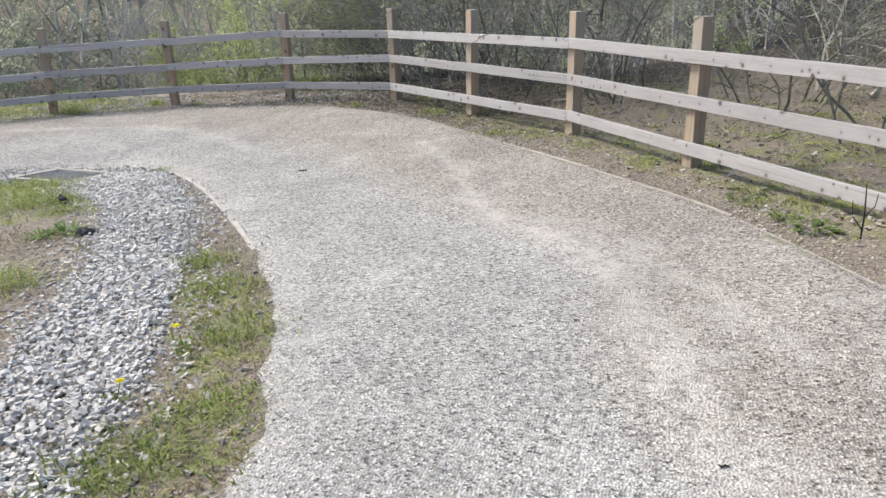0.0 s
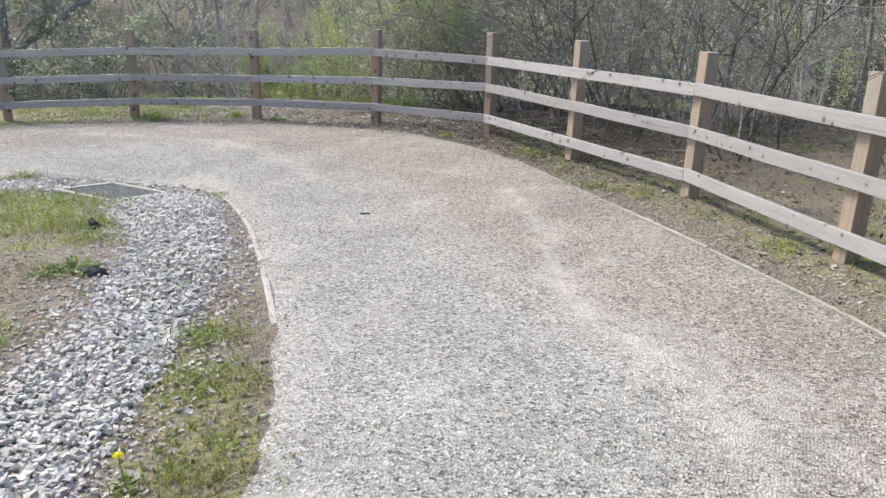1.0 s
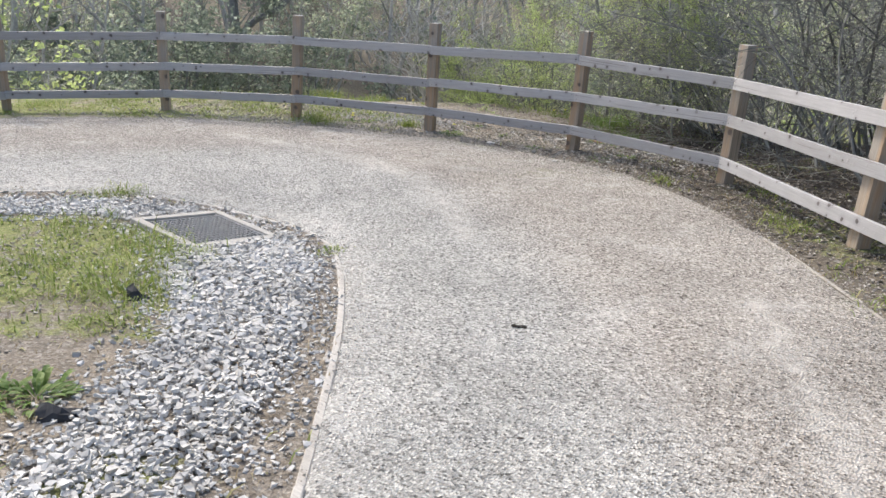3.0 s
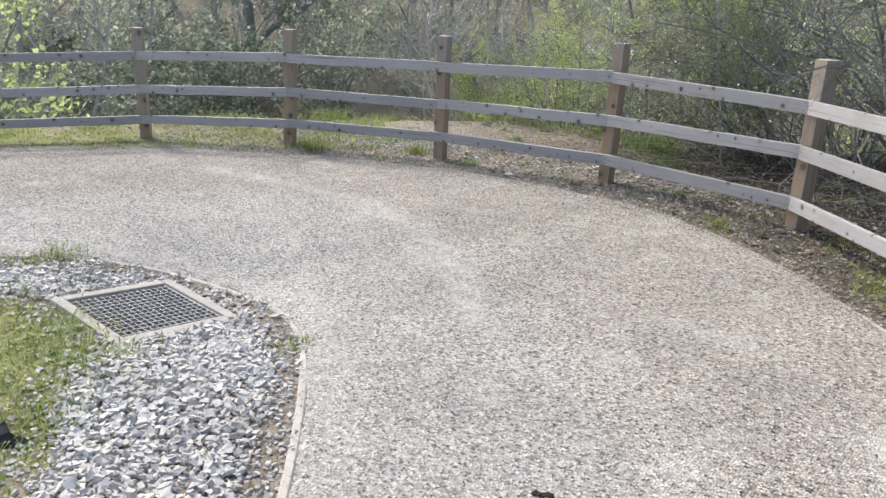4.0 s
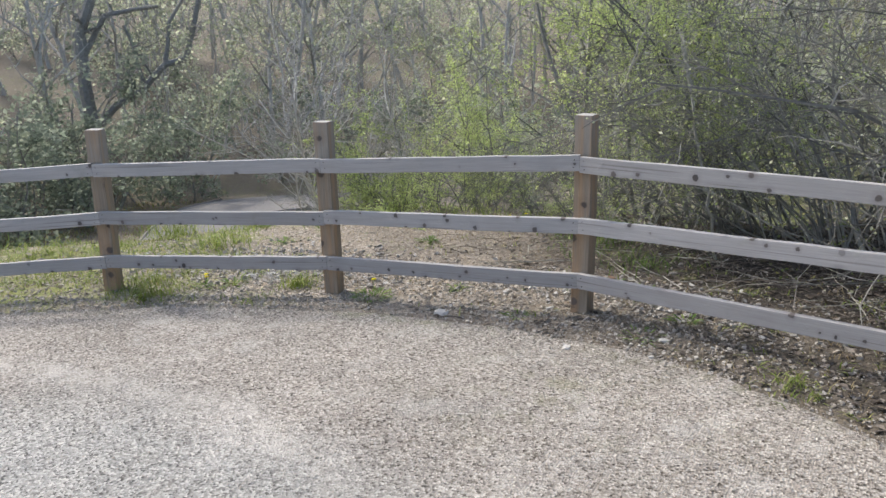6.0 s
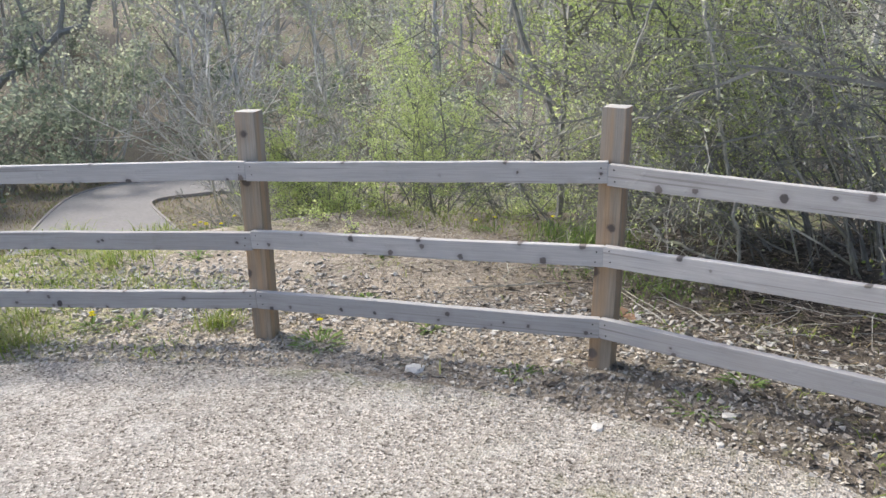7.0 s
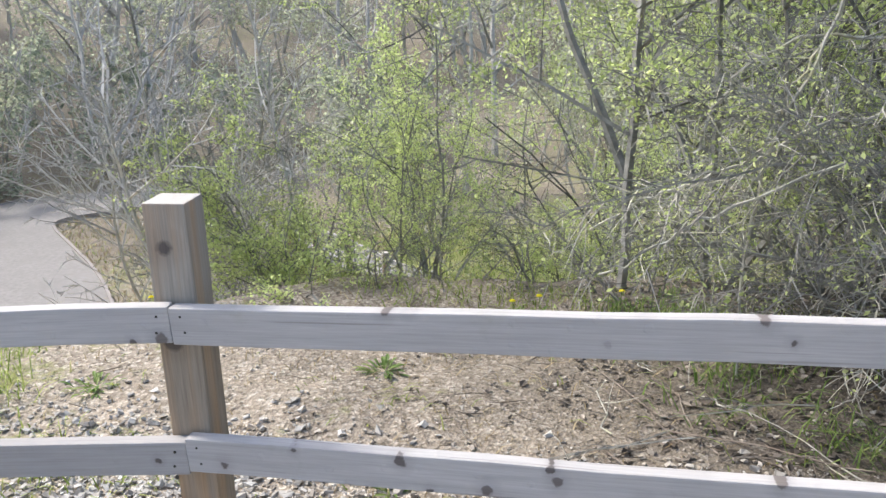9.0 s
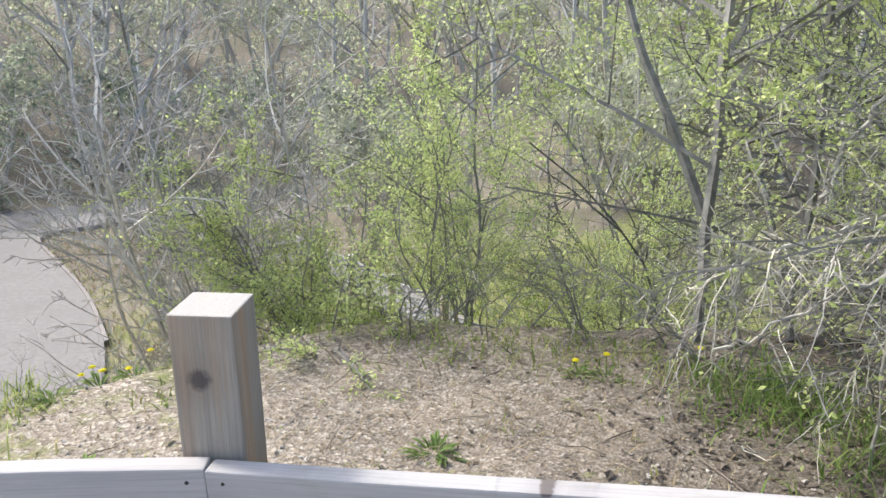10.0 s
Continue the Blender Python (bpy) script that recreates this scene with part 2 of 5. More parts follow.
def path_material():
    n = Nodes("crushed_limestone")
    at = n.place("World")
    grain = n.voronoi(at, 92, key="Color")
    sep = n.node("SeparateColor")
    n.link(grain, sep.inputs[0])
    g = sep.outputs[0]
    worn = n.ramp(g, (0.0, (0.10, 0.096, 0.088)), (0.2, (0.27, 0.262, 0.241)), (0.7, (0.43, 0.418, 0.385)), (1.0, (0.62, 0.60, 0.55)))
    loose = n.ramp(g, (0.0, (0.075, 0.062, 0.05)), (0.22, (0.259, 0.231, 0.199)), (0.72, (0.406, 0.368, 0.32)), (1.0, (0.59, 0.545, 0.485)))
    col = n.mix(n.attr("loose"), worn, loose)
    dust = n.mix(n.math("MULTIPLY", n.attr("dust"), n.span(n.noise(at, 9, 5), 0.3, 0.62)), col, (0.61, 0.575, 0.52))
    pale = n.span(n.noise(at, 2.6, 6, 0.65), 0.54, 0.70, 0.0, 0.38)
    dust = n.mix(pale, dust, (0.60, 0.575, 0.53))
    coarse = n.span(n.noise(at, 3.7, 5, 0.7), 0.55, 0.75, 0.0, 0.45)
    dust = n.mix(coarse, dust, n.mix(0.5, dust, (0.20, 0.18, 0.155)))
    big = n.span(n.noise(at, 1.1, 6), 0.3, 0.7, 0.86, 1.12)
    col = n.mix(1.0, dust, big, "MULTIPLY")
    col = n.mix(n.math("MULTIPLY", n.attr("moss"), n.span(n.noise(at, 6, 5), 0.5, 0.68)), col, (0.19, 0.20, 0.08))
    v = n.voronoi(at, 92)
    return n.done(col, 0.95, ((n.noise(at, 14, 4), 0.25, 0.02), (v, 1.0, 0.008)), 0.15)


def ground_material():
    n = Nodes("earth_and_turf")
    at = n.place("World")
    g = n.noise(at, 38, 6, 0.7)
    soil = n.ramp(g, (0.25, (0.10, 0.082, 0.06)), (0.5, (0.232, 0.195, 0.147)), (0.75, (0.41, 0.358, 0.29)))
    sepn = n.node("SeparateColor")
    n.link(n.voronoi(at, 60, key="Color"), sepn.inputs[0])
    stony = n.ramp(sepn.outputs[0], (0.0, (0.17, 0.142, 0.112)), (0.25, (0.28, 0.237, 0.188)), (0.75, (0.40, 0.347, 0.282)), (1.0, (0.60, 0.54, 0.46)))
    # leaf litter, with the thicket's shade darkening its base colour
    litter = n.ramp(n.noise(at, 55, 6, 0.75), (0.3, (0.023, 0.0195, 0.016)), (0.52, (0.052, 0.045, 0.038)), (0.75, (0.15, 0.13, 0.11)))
    turf = n.ramp(n.noise(at, 30, 6, 0.7), (0.3, (0.12, 0.13, 0.05)), (0.5, (0.22, 0.238, 0.09)), (0.75, (0.38, 0.355, 0.17)))
    mess = n.noise(at, 7, 6, 0.7)
    col = n.mix(n.attr("stony"), soil, stony)
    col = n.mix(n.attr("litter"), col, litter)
    col = n.mix(n.span(n.math("ADD", n.attr("turf"), n.math("MULTIPLY", n.math("SUBTRACT", mess, 0.5), 1.6)), 0.35, 0.65), col, turf)
    col = n.mix(1.0, col, n.span(n.noise(at, 130, 3, 0.8), 0.3, 0.7, 0.62, 1.32), "MULTIPLY")
    return n.done(col, 0.95, ((mess, 0.35, 0.04), (n.voronoi(at, 60), 0.6, 0.012), (g, 0.45, 0.012)), 0.15)


def stone_material(name, stops, random=True):
    n = Nodes(name)
    at = n.place("World")
    f = n.node("NewGeometry").outputs["Random Per Island"] if random else n.node("ObjectInfo").outputs["Random"]
    col = n.ramp(f, *stops)
    col = n.mix(n.span(n.noise(at, 90, 5, 0.75), 0.42, 0.72, 0.0, 0.55), col, (0.33, 0.318, 0.298))
    col = n.mix(n.span(n.noise(at, 2.2, 5, 0.7), 0.46, 0.66, 0.0, 0.38), col, (0.30, 0.275, 0.235))
    return n.done(col, 0.85, ((n.noise(at, 120, 4), 0.35, 0.004),), 0.25)


def wood_material(name, pale, mid, dark, knots=True, moss=0.0, calm=0.0, grey=None, front=False):
    """Weathered sawn softwood, grain along the piece's x."""
    n = Nodes(name)
    rnd = n.node("ObjectInfo").outputs["Random"]
    comb = n.node("CombineXYZ")
    for k in range(3):
        n.link(n.math("MULTIPLY", rnd, 37.0 + 11 * k), comb.inputs[k])
    at = n.place("Object", (1, 1, 1), comb.outputs[0])
    lines = n.place("Object", (1.2, 26, 26), comb.outputs[0])
    g = n.noise(lines, 3.0, 5, 0.65)
    col = n.mix(calm, n.ramp(g, (0.3, mid), (0.55, pale), (0.75, mid)), pale)
    col = n.mix(n.span(n.noise(lines, 1.3, 3), 0.45, 0.8, 0.0, 0.5 * (1 - calm)), col, dark)
    col = n.mix(n.span(n.noise(at, 2.2, 4), 0.48, 0.72, 0.0, 0.55), col, mid)
    col = n.mix(1.0, col, n.span(rnd, 0, 1, 0.86, 1.1), "MULTIPLY")
    bumps = [(g, 0.4 - 0.3 * calm, 0.004), (n.noise(n.place("Object", (3, 60, 60)), 4.0, 3), 0.3, 0.002)]
    crack = n.noise(n.place("Object", (0.5, 34, 34), comb.outputs[0]), 2.0, 2, 0.4)
    col = n.mix(n.span(crack, 0.655, 0.70, 0.0, 0.55), col, dark)
    if grey:
        sep = n.node("SeparateXYZ")
        n.link(n.place("Object"), sep.inputs[0])
        up = n.math("ADD", sep.outputs[0], n.math("MULTIPLY", n.math("SUBTRACT", n.noise(lines, 0.9, 4), 0.5), 0.4))
        up = n.math("ADD", up, n.span(rnd, 0.55, 1.0, 0.0, 0.45))
        col = n.mix(n.span(up, 0.40, 0.58, 0.08, 0.58), col, grey)
    if knots:
        sep, flat = n.node("SeparateXYZ"), n.node("CombineXYZ")
        n.link(at, sep.inputs[0])
        n.link(sep.outputs[0], flat.inputs[0])
        n.link(n.math("MULTIPLY", sep.outputs[2], 0.95), flat.inputs[1])
        wobble = n.node("VectorMath", operation="ADD")
        n.link(flat.outputs[0], wobble.inputs[0])
        n.link(n.mix(1.0, n.noise(at, 45, 3, key="Color"), (0.020, 0.020, 0.0), "MULTIPLY"), wobble.inputs[1])
        faces = 1.0
        if front:
            way = n.node("SeparateXYZ")
            n.link(n.node("TexCoord").outputs["Normal"], way.inputs[0])
            faces = n.span(n.math("ABSOLUTE", way.outputs[1], 0.0), 0.6, 0.8)
            ends = n.span(n.math("ABSOLUTE", way.outputs[0], 0.0), 0.6, 0.8, 0.0, 0.85)
            col = n.mix(n.span(n.noise(n.place("Object", (0.5, 9, 9), comb.outputs[0]), 1.6, 3), 0.46, 0.64, 0.0, 0.62), col, (0.47, 0.30, 0.17))
            col = n.mix(ends, col, (0.47, 0.445, 0.41))
        for scale, share, lo, hi in ((4.0, 0.52, 0.045, 0.085),) if front else ((6.5, 0.48, 0.045, 0.075), (11.0, 0.80, 0.04, 0.075)):
            pair = []
            for key in ("Distance", "Color"):
                v = n.node("TexVoronoi", feature="F1")
                v.voronoi_dimensions = "2D"
                v.inputs["Scale"].default_value = scale
                n.link(wobble.outputs[0], v.inputs["Vector"])
                pair.append(v.outputs[key])
            sp = n.node("SeparateColor")
            n.link(pair[1], sp.inputs[0])
            near = n.math("SUBTRACT", pair[0], n.math("MULTIPLY", sp.outputs[2], 0.05))
            pick = n.math("MULTIPLY", n.span(sp.outputs[1], share, share + 0.02), faces)
            k = n.math("MULTIPLY", n.span(near, lo, hi, 0.85, 0.0), pick)
            halo = n.math("MULTIPLY", n.span(near, lo, lo + 0.2, 0.3, 0.0), pick)
            col = n.mix(halo, col, (dark[0], dark[1] * 0.96, dark[2]))
            col = n.mix(k, col, n.ramp(sp.outputs[0], (0.0, (0.045, 0.038, 0.036)), (1.0, (0.15, 0.125, 0.115))))
            bumps.append((n.span(near, lo * 0.6, hi * 1.2, 1.0, 0.0), 0.35, 0.003))
    fine = n.noise(n.place("Object", (1.6, 70, 70), comb.outputs[0]), 3.0, 4, 0.7)
    col = n.mix(1.0, col, n.span(fine, 0.3, 0.7, 0.80 + 0.16 * calm, 1.14 - 0.1 * calm), "MULTIPLY")
    if moss:
        col = n.mix(n.span(n.noise(at, 4.5, 6, 0.7), 0.60, 0.78, 0.0, moss), col, (0.13, 0.15, 0.05))
    return n.done(col, 0.82, bumps, 0.2)


def bark_material(name, a, c, lichen=(0.4, 0.38, 0.3), amount=0.3):
    n = Nodes(name)
    at = n.place("World")
    f = n.noise(at, 14, 5, 0.7)
    col = n.ramp(f, (0.3, a), (0.7, c))
    isl = n.node("NewGeometry").outputs["Random Per Island"]
    col = n.mix(1.0, col, n.span(isl, 0, 1, 0.6, 1.35), "MULTIPLY")
    col = n.mix(n.span(n.noise(at, 9, 4), 0.52, 0.7, 0.0, amount), col, lichen)
    return n.done(col, 0.9, ((n.noise(at, 60, 4), 0.4, 0.01),), 0.15)


def leaf_material(name, *stops, rough=0.55, glow=0.35):
    """Thin leaves that let some light through."""
    n = Nodes(name)
    isl = n.node("NewGeometry").outputs["Random Per Island"]
    col = n.ramp(isl, *stops)
    col = n.mix(1.0, col, n.span(n.noise(n.place("World"), 0.8, 3), 0.3, 0.7, 0.75, 1.2), "MULTIPLY")
    n.done(col, rough, (), 0.3)
    tr = n.node("BsdfTranslucent")
    n.link(col, tr.inputs[0])
    mx = n.node("MixShader")
    mx.inputs[0].default_value = glow
    n.link(n.bsdf.outputs[0], mx.inputs[1])
    n.link(tr.outputs[0], mx.inputs[2])
    n.link(mx.outputs[0], n.out.inputs[0])
    return n.mat


def plain_material(name, a, c, scale=30, rough=0.8, metal=0.0, bump=0.3, dist=0.005):
    n = Nodes(name)
    at = n.place("World")
    f = n.noise(at, scale, 6, 0.7)
    n.bsdf.inputs["Metallic"].default_value = metal
    col = n.mix(n.span(n.noise(at, scale * 0.12, 4), 0.4, 0.7, 0, 0.4), n.ramp(f, (0.3, a), (0.7, c)), a)
    return n.done(col, rough, ((f, bump, dist),), 0.3)


PATHMAT, GROUND = path_material(), ground_material()
STONE = stone_material("broken_grey_stone", ((0, (0.45, 0.428, 0.393)), (0.3, (0.585, 0.558, 0.515)), (0.7, (0.66, 0.632, 0.587)), (1, (0.75, 0.72, 0.672))))
STONE_ONE = stone_material("grey_stone_piece", ((0, (0.45, 0.428, 0.393)), (0.3, (0.585, 0.558, 0.515)), (0.7, (0.66, 0.632, 0.587)), (1, (0.75, 0.72, 0.672))), False)
CHIP = stone_material("limestone_chip", ((0, (0.16, 0.14, 0.12)), (0.3, (0.40, 0.35, 0.30)), (0.7, (0.50, 0.455, 0.40)), (1, (0.60, 0.565, 0.51))))
FLINT = stone_material("verge_pebble", ((0, (0.23, 0.198, 0.16)), (0.25, (0.33, 0.287, 0.236)), (0.65, (0.45, 0.402, 0.34)), (1, (0.62, 0.572, 0.50))))
RUBBLE = stone_material("dusty_grey_rubble", ((0, (0.20, 0.185, 0.165)), (0.3, (0.33, 0.31, 0.28)), (0.7, (0.45, 0.43, 0.40)), (1, (0.62, 0.60, 0.56))))
RAIL = wood_material("weathered_rail_wood", (0.452, 0.434, 0.424), (0.362, 0.342, 0.332), (0.205, 0.187, 0.176), True, 0.22, calm=0.5)
POST = wood_material("weathered_post_wood", (0.39, 0.325, 0.253), (0.30, 0.238, 0.175), (0.17, 0.126, 0.088), True, 0.15, front=True, grey=(0.36, 0.342, 0.31))
EDGE = wood_material("edging_board_wood", (0.53, 0.495, 0.445), (0.44, 0.405, 0.355), (0.32, 0.28, 0.24), False)
CONCRETE = plain_material("pale_concrete", (0.36, 0.33, 0.29), (0.52, 0.49, 0.44), 25, 0.92)
STEEL = plain_material("galvanised_steel", (0.27, 0.268, 0.26), (0.42, 0.414, 0.40), 40, 0.65, 0.35, 0.2, 0.002)
PIT = plain_material("silted_pit", (0.27, 0.255, 0.23), (0.46, 0.435, 0.40), 20, 0.95)
ROADMAT = plain_material("pale_gravel_road", (0.205, 0.193, 0.183), (0.29, 0.274, 0.26), 12, 0.95)
KERB = plain_material("dull_kerb_stone", (0.24, 0.215, 0.20), (0.36, 0.33, 0.31), 16, 0.92)
SCREW = plain_material("dark_screw_metal", (0.03, 0.03, 0.03), (0.10, 0.09, 0.08), 60, 0.5, 0.7)
BARK = bark_material("grey_brown_bark", (0.13, 0.126, 0.114), (0.285, 0.277, 0.255), (0.38, 0.385, 0.335), 0.4)
# far twigs, their grey lightened to stand in for distant haze
BARE = bark_material("haze_paled_bare_twig", (0.31, 0.29, 0.265), (0.56, 0.535, 0.495), (0.56, 0.55, 0.49), 0.45)
DARKBARK = bark_material("dark_wood_bark", (0.15, 0.145, 0.133), (0.33, 0.32, 0.298), (0.41, 0.415, 0.37), 0.4)
GREYTWIG = bark_material("grey_bare_twig", (0.30, 0.285, 0.262), (0.56, 0.54, 0.51), (0.58, 0.57, 0.52), 0.35)
CROOKBARK = bark_material("dark_old_bark", (0.17, 0.163, 0.152), (0.32, 0.31, 0.29), (0.30, 0.30, 0.27), 0.3)
LICHEN = bark_material("lichened_twig", (0.23, 0.222, 0.19), (0.49, 0.475, 0.42), (0.52, 0.50, 0.27), 0.55)
OUTEDGE = wood_material("half_buried_board_wood", (0.44, 0.405, 0.355), (0.36, 0.325, 0.28), (0.25, 0.215, 0.18), False)
LITTER = bark_material("dry_litter_twig", (0.09, 0.072, 0.058), (0.25, 0.21, 0.175), (0.36, 0.33, 0.27), 0.35)
LIME = leaf_material("fresh_spring_leaf", (0, (0.38, 0.465, 0.17)), (0.5, (0.515, 0.595, 0.25)), (1, (0.64, 0.685, 0.34)), glow=0.6)
# SAGE and IVY are paled so the far wood looks hazy
SAGE = leaf_material("haze_paled_opening_leaf", (0, (0.33, 0.36, 0.24)), (0.5, (0.48, 0.505, 0.345)), (1, (0.63, 0.645, 0.48)), glow=0.6)
IVY = leaf_material("haze_paled_evergreen_leaf", (0, (0.20, 0.235, 0.175)), (0.6, (0.33, 0.375, 0.28)), (1, (0.47, 0.505, 0.39)), rough=0.85, glow=0.6)
BRAMBLE = leaf_material("bramble_leaf", (0, (0.09, 0.13, 0.03)), (0.6, (0.17, 0.22, 0.06)), (1, (0.30, 0.29, 0.10)))
GRASS = leaf_material("verge_grass_blade", (0, (0.16, 0.225, 0.04)), (0.5, (0.27, 0.34, 0.08)), (0.82, (0.37, 0.40, 0.13)), (1, (0.45, 0.40, 0.20)), glow=0.4)
STRAW = leaf_material("dry_grass_blade", (0, (0.19, 0.14, 0.075)), (0.6, (0.34, 0.27, 0.15)), (1, (0.45, 0.38, 0.24)))
# dead leaves, browns lowered to include shade from rails and thicket
DEAD = leaf_material("shade_darkened_dead_leaf", (0, (0.042, 0.035, 0.029)), (0.5, (0.11, 0.089, 0.071)), (0.88, (0.195, 0.162, 0.132)), (1, (0.36, 0.315, 0.27)), glow=0.1)
PETAL = leaf_material("dandelion_petal", (0, (0.80, 0.70, 0.015)), (1, (0.88, 0.82, 0.03)))
ROSETTE = leaf_material("weed_leaf", (0, (0.10, 0.17, 0.04)), (0.6, (0.17, 0.26, 0.06)), (1, (0.28, 0.33, 0.11)), glow=0.4)

# ---- plan ----
# posts: place, how far the ground there lies above the slope, top
POSTS = [(-10.14, 6.33, 0.03, 0.83), (-9.77, 8.09, 0.03, 0.875), (-8.79, 9.6, 0.03, 0.933), (-7.33, 10.5, 0.035, 1.009), (-5.645, 11.055, 0.037, 1.065), (-3.865, 11.275, 0.04, 1.147), (-2.1, 10.855, 0.05, 1.209), (-0.745, 9.605, 0.04, 1.242), (0.54, 8.39, 0.02, 1.278), (1.6, 6.98, 0.02, 1.31), (2.66, 5.56, 0.02, 1.335), (3.65, 4.05, 0.02, 1.36)]
LINE = np.array([(-9.6, -60)] + [p[:2] for p in POSTS] + [(8.5, -8), (12, -60)])
ALONG = np.concatenate([[0], np.cumsum(np.hypot(*np.diff(LINE, axis=0).T))])
OUTER = [(9, -30), (5.56, -4.14), (4.5, 0.16), (3.48, 2.77), (2.4, 4.53), (1.78, 5.81), (1.18, 6.55), (0.14, 7.84), (-1.47, 9.71), (-2.26, 10.34), (-3.07, 10.75), (-3.77, 10.89),
         (-4.53, 10.88), (-5.57, 10.74), (-6.48, 10.45), (-7.43, 10.02), (-8.45, 9.28), (-9.33, 8.1), (-9.53, 6.72), (-9.39, 2.16), (-9.01, -8.01), (-9.2, -30)]
INNER = [(6, -30), (2.54, -4.16), (1.33, 0.07), (0.59, 1.74), (0.15, 2.75), (-0.17, 3.55), (-0.69, 4.52), (-1.11, 5.06), (-1.78, 5.86), (-2.32, 6.48), (-3.01, 7.14), (-3.53, 7.51),
         (-3.93, 7.64), (-4.46, 7.59), (-4.94, 7.43), (-5.39, 7.09), (-6.03, 6.48), (-6.36, 5.27), (-6.38, 2), (-6.11, -8.02), (-6.3, -30)]
STRIP = [(-0.24, 1.67), (-0.31, 2.61), (-0.47, 3), (-0.64, 3.45), (-0.9, 3.91), (-1.24, 4.62), (-1.61, 5.3), (-1.98, 5.87), (-2.63, 6.63), (-3.19, 7.17), (-3.73, 7.49), (-4.41, 7.52),
         (-5, 7.27), (-5.41, 6.84), (-5.92, 6.05), (-5.6, 5.7), (-5.32, 6.12), (-4.92, 6.56), (-4.7, 6.7), (-3.98, 6.68), (-3.59, 6.22), (-3.13, 6.05), (-2.86, 5.8), (-2.48, 5.25), (-2.13, 4.77),
         (-1.89, 4.39), (-1.66, 3.79), (-1.41, 3.32), (-1.21, 2.49), (-1.15, 1.69)]
DRAIN = (-4.26, 7.06, 0.5)
LOW = -2.85
ROAD = [(-10.49, 14.77), (-11.93, 17.13), (-13.3, 18.79), (-15.31, 20.61), (-17.38, 22.06), (-19.44, 23.49), (-19.72, 24), (-19.42, 24.52), (-18.43, 25.46), (-15.29, 27.11),
        (-17.24, 28.88), (-20.73, 27.36), (-22.81, 25.92), (-22.99, 24.07), (-21.56, 22.02), (-19.41, 19.57), (-16.81, 16.35), (-14.35, 13.15)]


def slope(x, y):
    """The tilt of the whole site, with a shallow dip inside the bend."""
    x, y = np.clip(np.asarray(x, float), -24, 8), np.clip(np.asarray(y, float), -20, 30)
    return -0.010 + 0.044 * (x + 3) - 0.0125 * (y - 7) - 0.05 * np.exp(-((x + 3.2) ** 2 + (y - 7.2) ** 2) / 3.24)


def height(x, y):
    """The lie of the land."""
    x, y = np.asarray(x, float).ravel(), np.asarray(y, float).ravel()
    p = np.stack([x, y], 1)
    d, s, side = line_distance(p, LINE)
    d = d * side
    at = ALONG[1:-2]
    v = np.interp(s, at, [q[2] for q in POSTS])
    z = v * step(-0.55, 0.0, d)
    far = step(0.1, 1.2, d)
    z = z + far * (0.05 * waves(x, y, 0.9, 1) + 0.02 * waves(x, y, 3.1, 2)) + step(-0.3, 0.2, d) * 0.012 * waves(x, y, 7, 3)
    w = np.interp(s, at, [1.3, 1.3, 1.4, 1.9, 2.75, 2.95, 4.0, 20, 60, 60, 60, 60])
    t = np.maximum(d - w - 0.25 * waves(x, y, 0.7, 5), 0)
    z = z - (LOW * -1.0) * (1 - np.exp(-(t**1.35) / 3.2))
    right = step(ALONG[7], ALONG[9], s) * step(1.5, 9, d)
    z = z + right * 0.5
    r = np.hypot(x + 4, y - 8)
    z = z + np.clip(r - 27, 0, 60) * 0.22 * step(-3, 5, d)
    z = z - 0.03 * step(-1.2, -3.6, d)
    near = (x < -9) & (y > 10) & (y < 32) & (d > 3)
    if near.any():
        flat = step(2.2, 0.6, line_distance(p[near], ROAD + ROAD[:1])[0])
        flat = np.maximum(flat, inside(p[near], ROAD))
        z[near] = z[near] * (1 - flat) + (LOW - 0.02) * flat
    lie = np.exp(-(((x - DRAIN[0]) / 0.8) ** 2) - ((y - DRAIN[1]) / 0.7) ** 2)
    return z + slope(x, y) - (0.045 + 0.13 * (y - DRAIN[1])) * lie


def on_ground(xy, lift=0.0):
    xy = np.asarray(xy, float).reshape(-1, 2)
    return np.column_stack([xy, height(xy[:, 0], xy[:, 1]) + lift])


# ---- ground ----
def spread(lo, hi, fine, reach):
    mid = np.arange(lo, hi, fine)
    out, stepw, a = [], fine, 0.0
    while a < reach:
        stepw *= 1.13
        a += stepw
        out.append(a)
    out = np.array(out)
    return np.concatenate([lo - out[::-1], mid, mid[-1] + out])


gx, gy = spread(-10.2, 4.6, 0.085, 700), spread(1.2, 15.5, 0.085, 700)
X, Y = np.meshgrid(gx, gy, indexing="ij")
inner_line, outer_line = smooth_line(INNER, 0.05), smooth_line(OUTER, 0.05)
flat_xy = np.stack([X.ravel(), Y.ravel()], 1)
Z = height(flat_xy[:, 0], flat_xy[:, 1])
path_poly = np.concatenate([inner_line, outer_line[::-1]])
near_box = (np.abs(flat_xy[:, 0]) < 14) & (np.abs(flat_xy[:, 1]) < 40)
on_path = np.zeros(len(Z), bool)
on_path[near_box] = inside(flat_xy[near_box], path_poly[::3])
sunk = np.flatnonzero(on_path)
inland = np.minimum(line_distance(flat_xy[sunk], inner_line[::5])[0], line_distance(flat_xy[sunk], outer_line[::5])[0])
Z[sunk] -= 0.03 * step(0.05, 0.22, inland)
Z -= 0.12 * (np.abs(flat_xy[:, 0] - DRAIN[0]) < 0.31) * (np.abs(flat_xy[:, 1] - DRAIN[1]) < 0.31)
b = Build()
nx, ny = X.shape
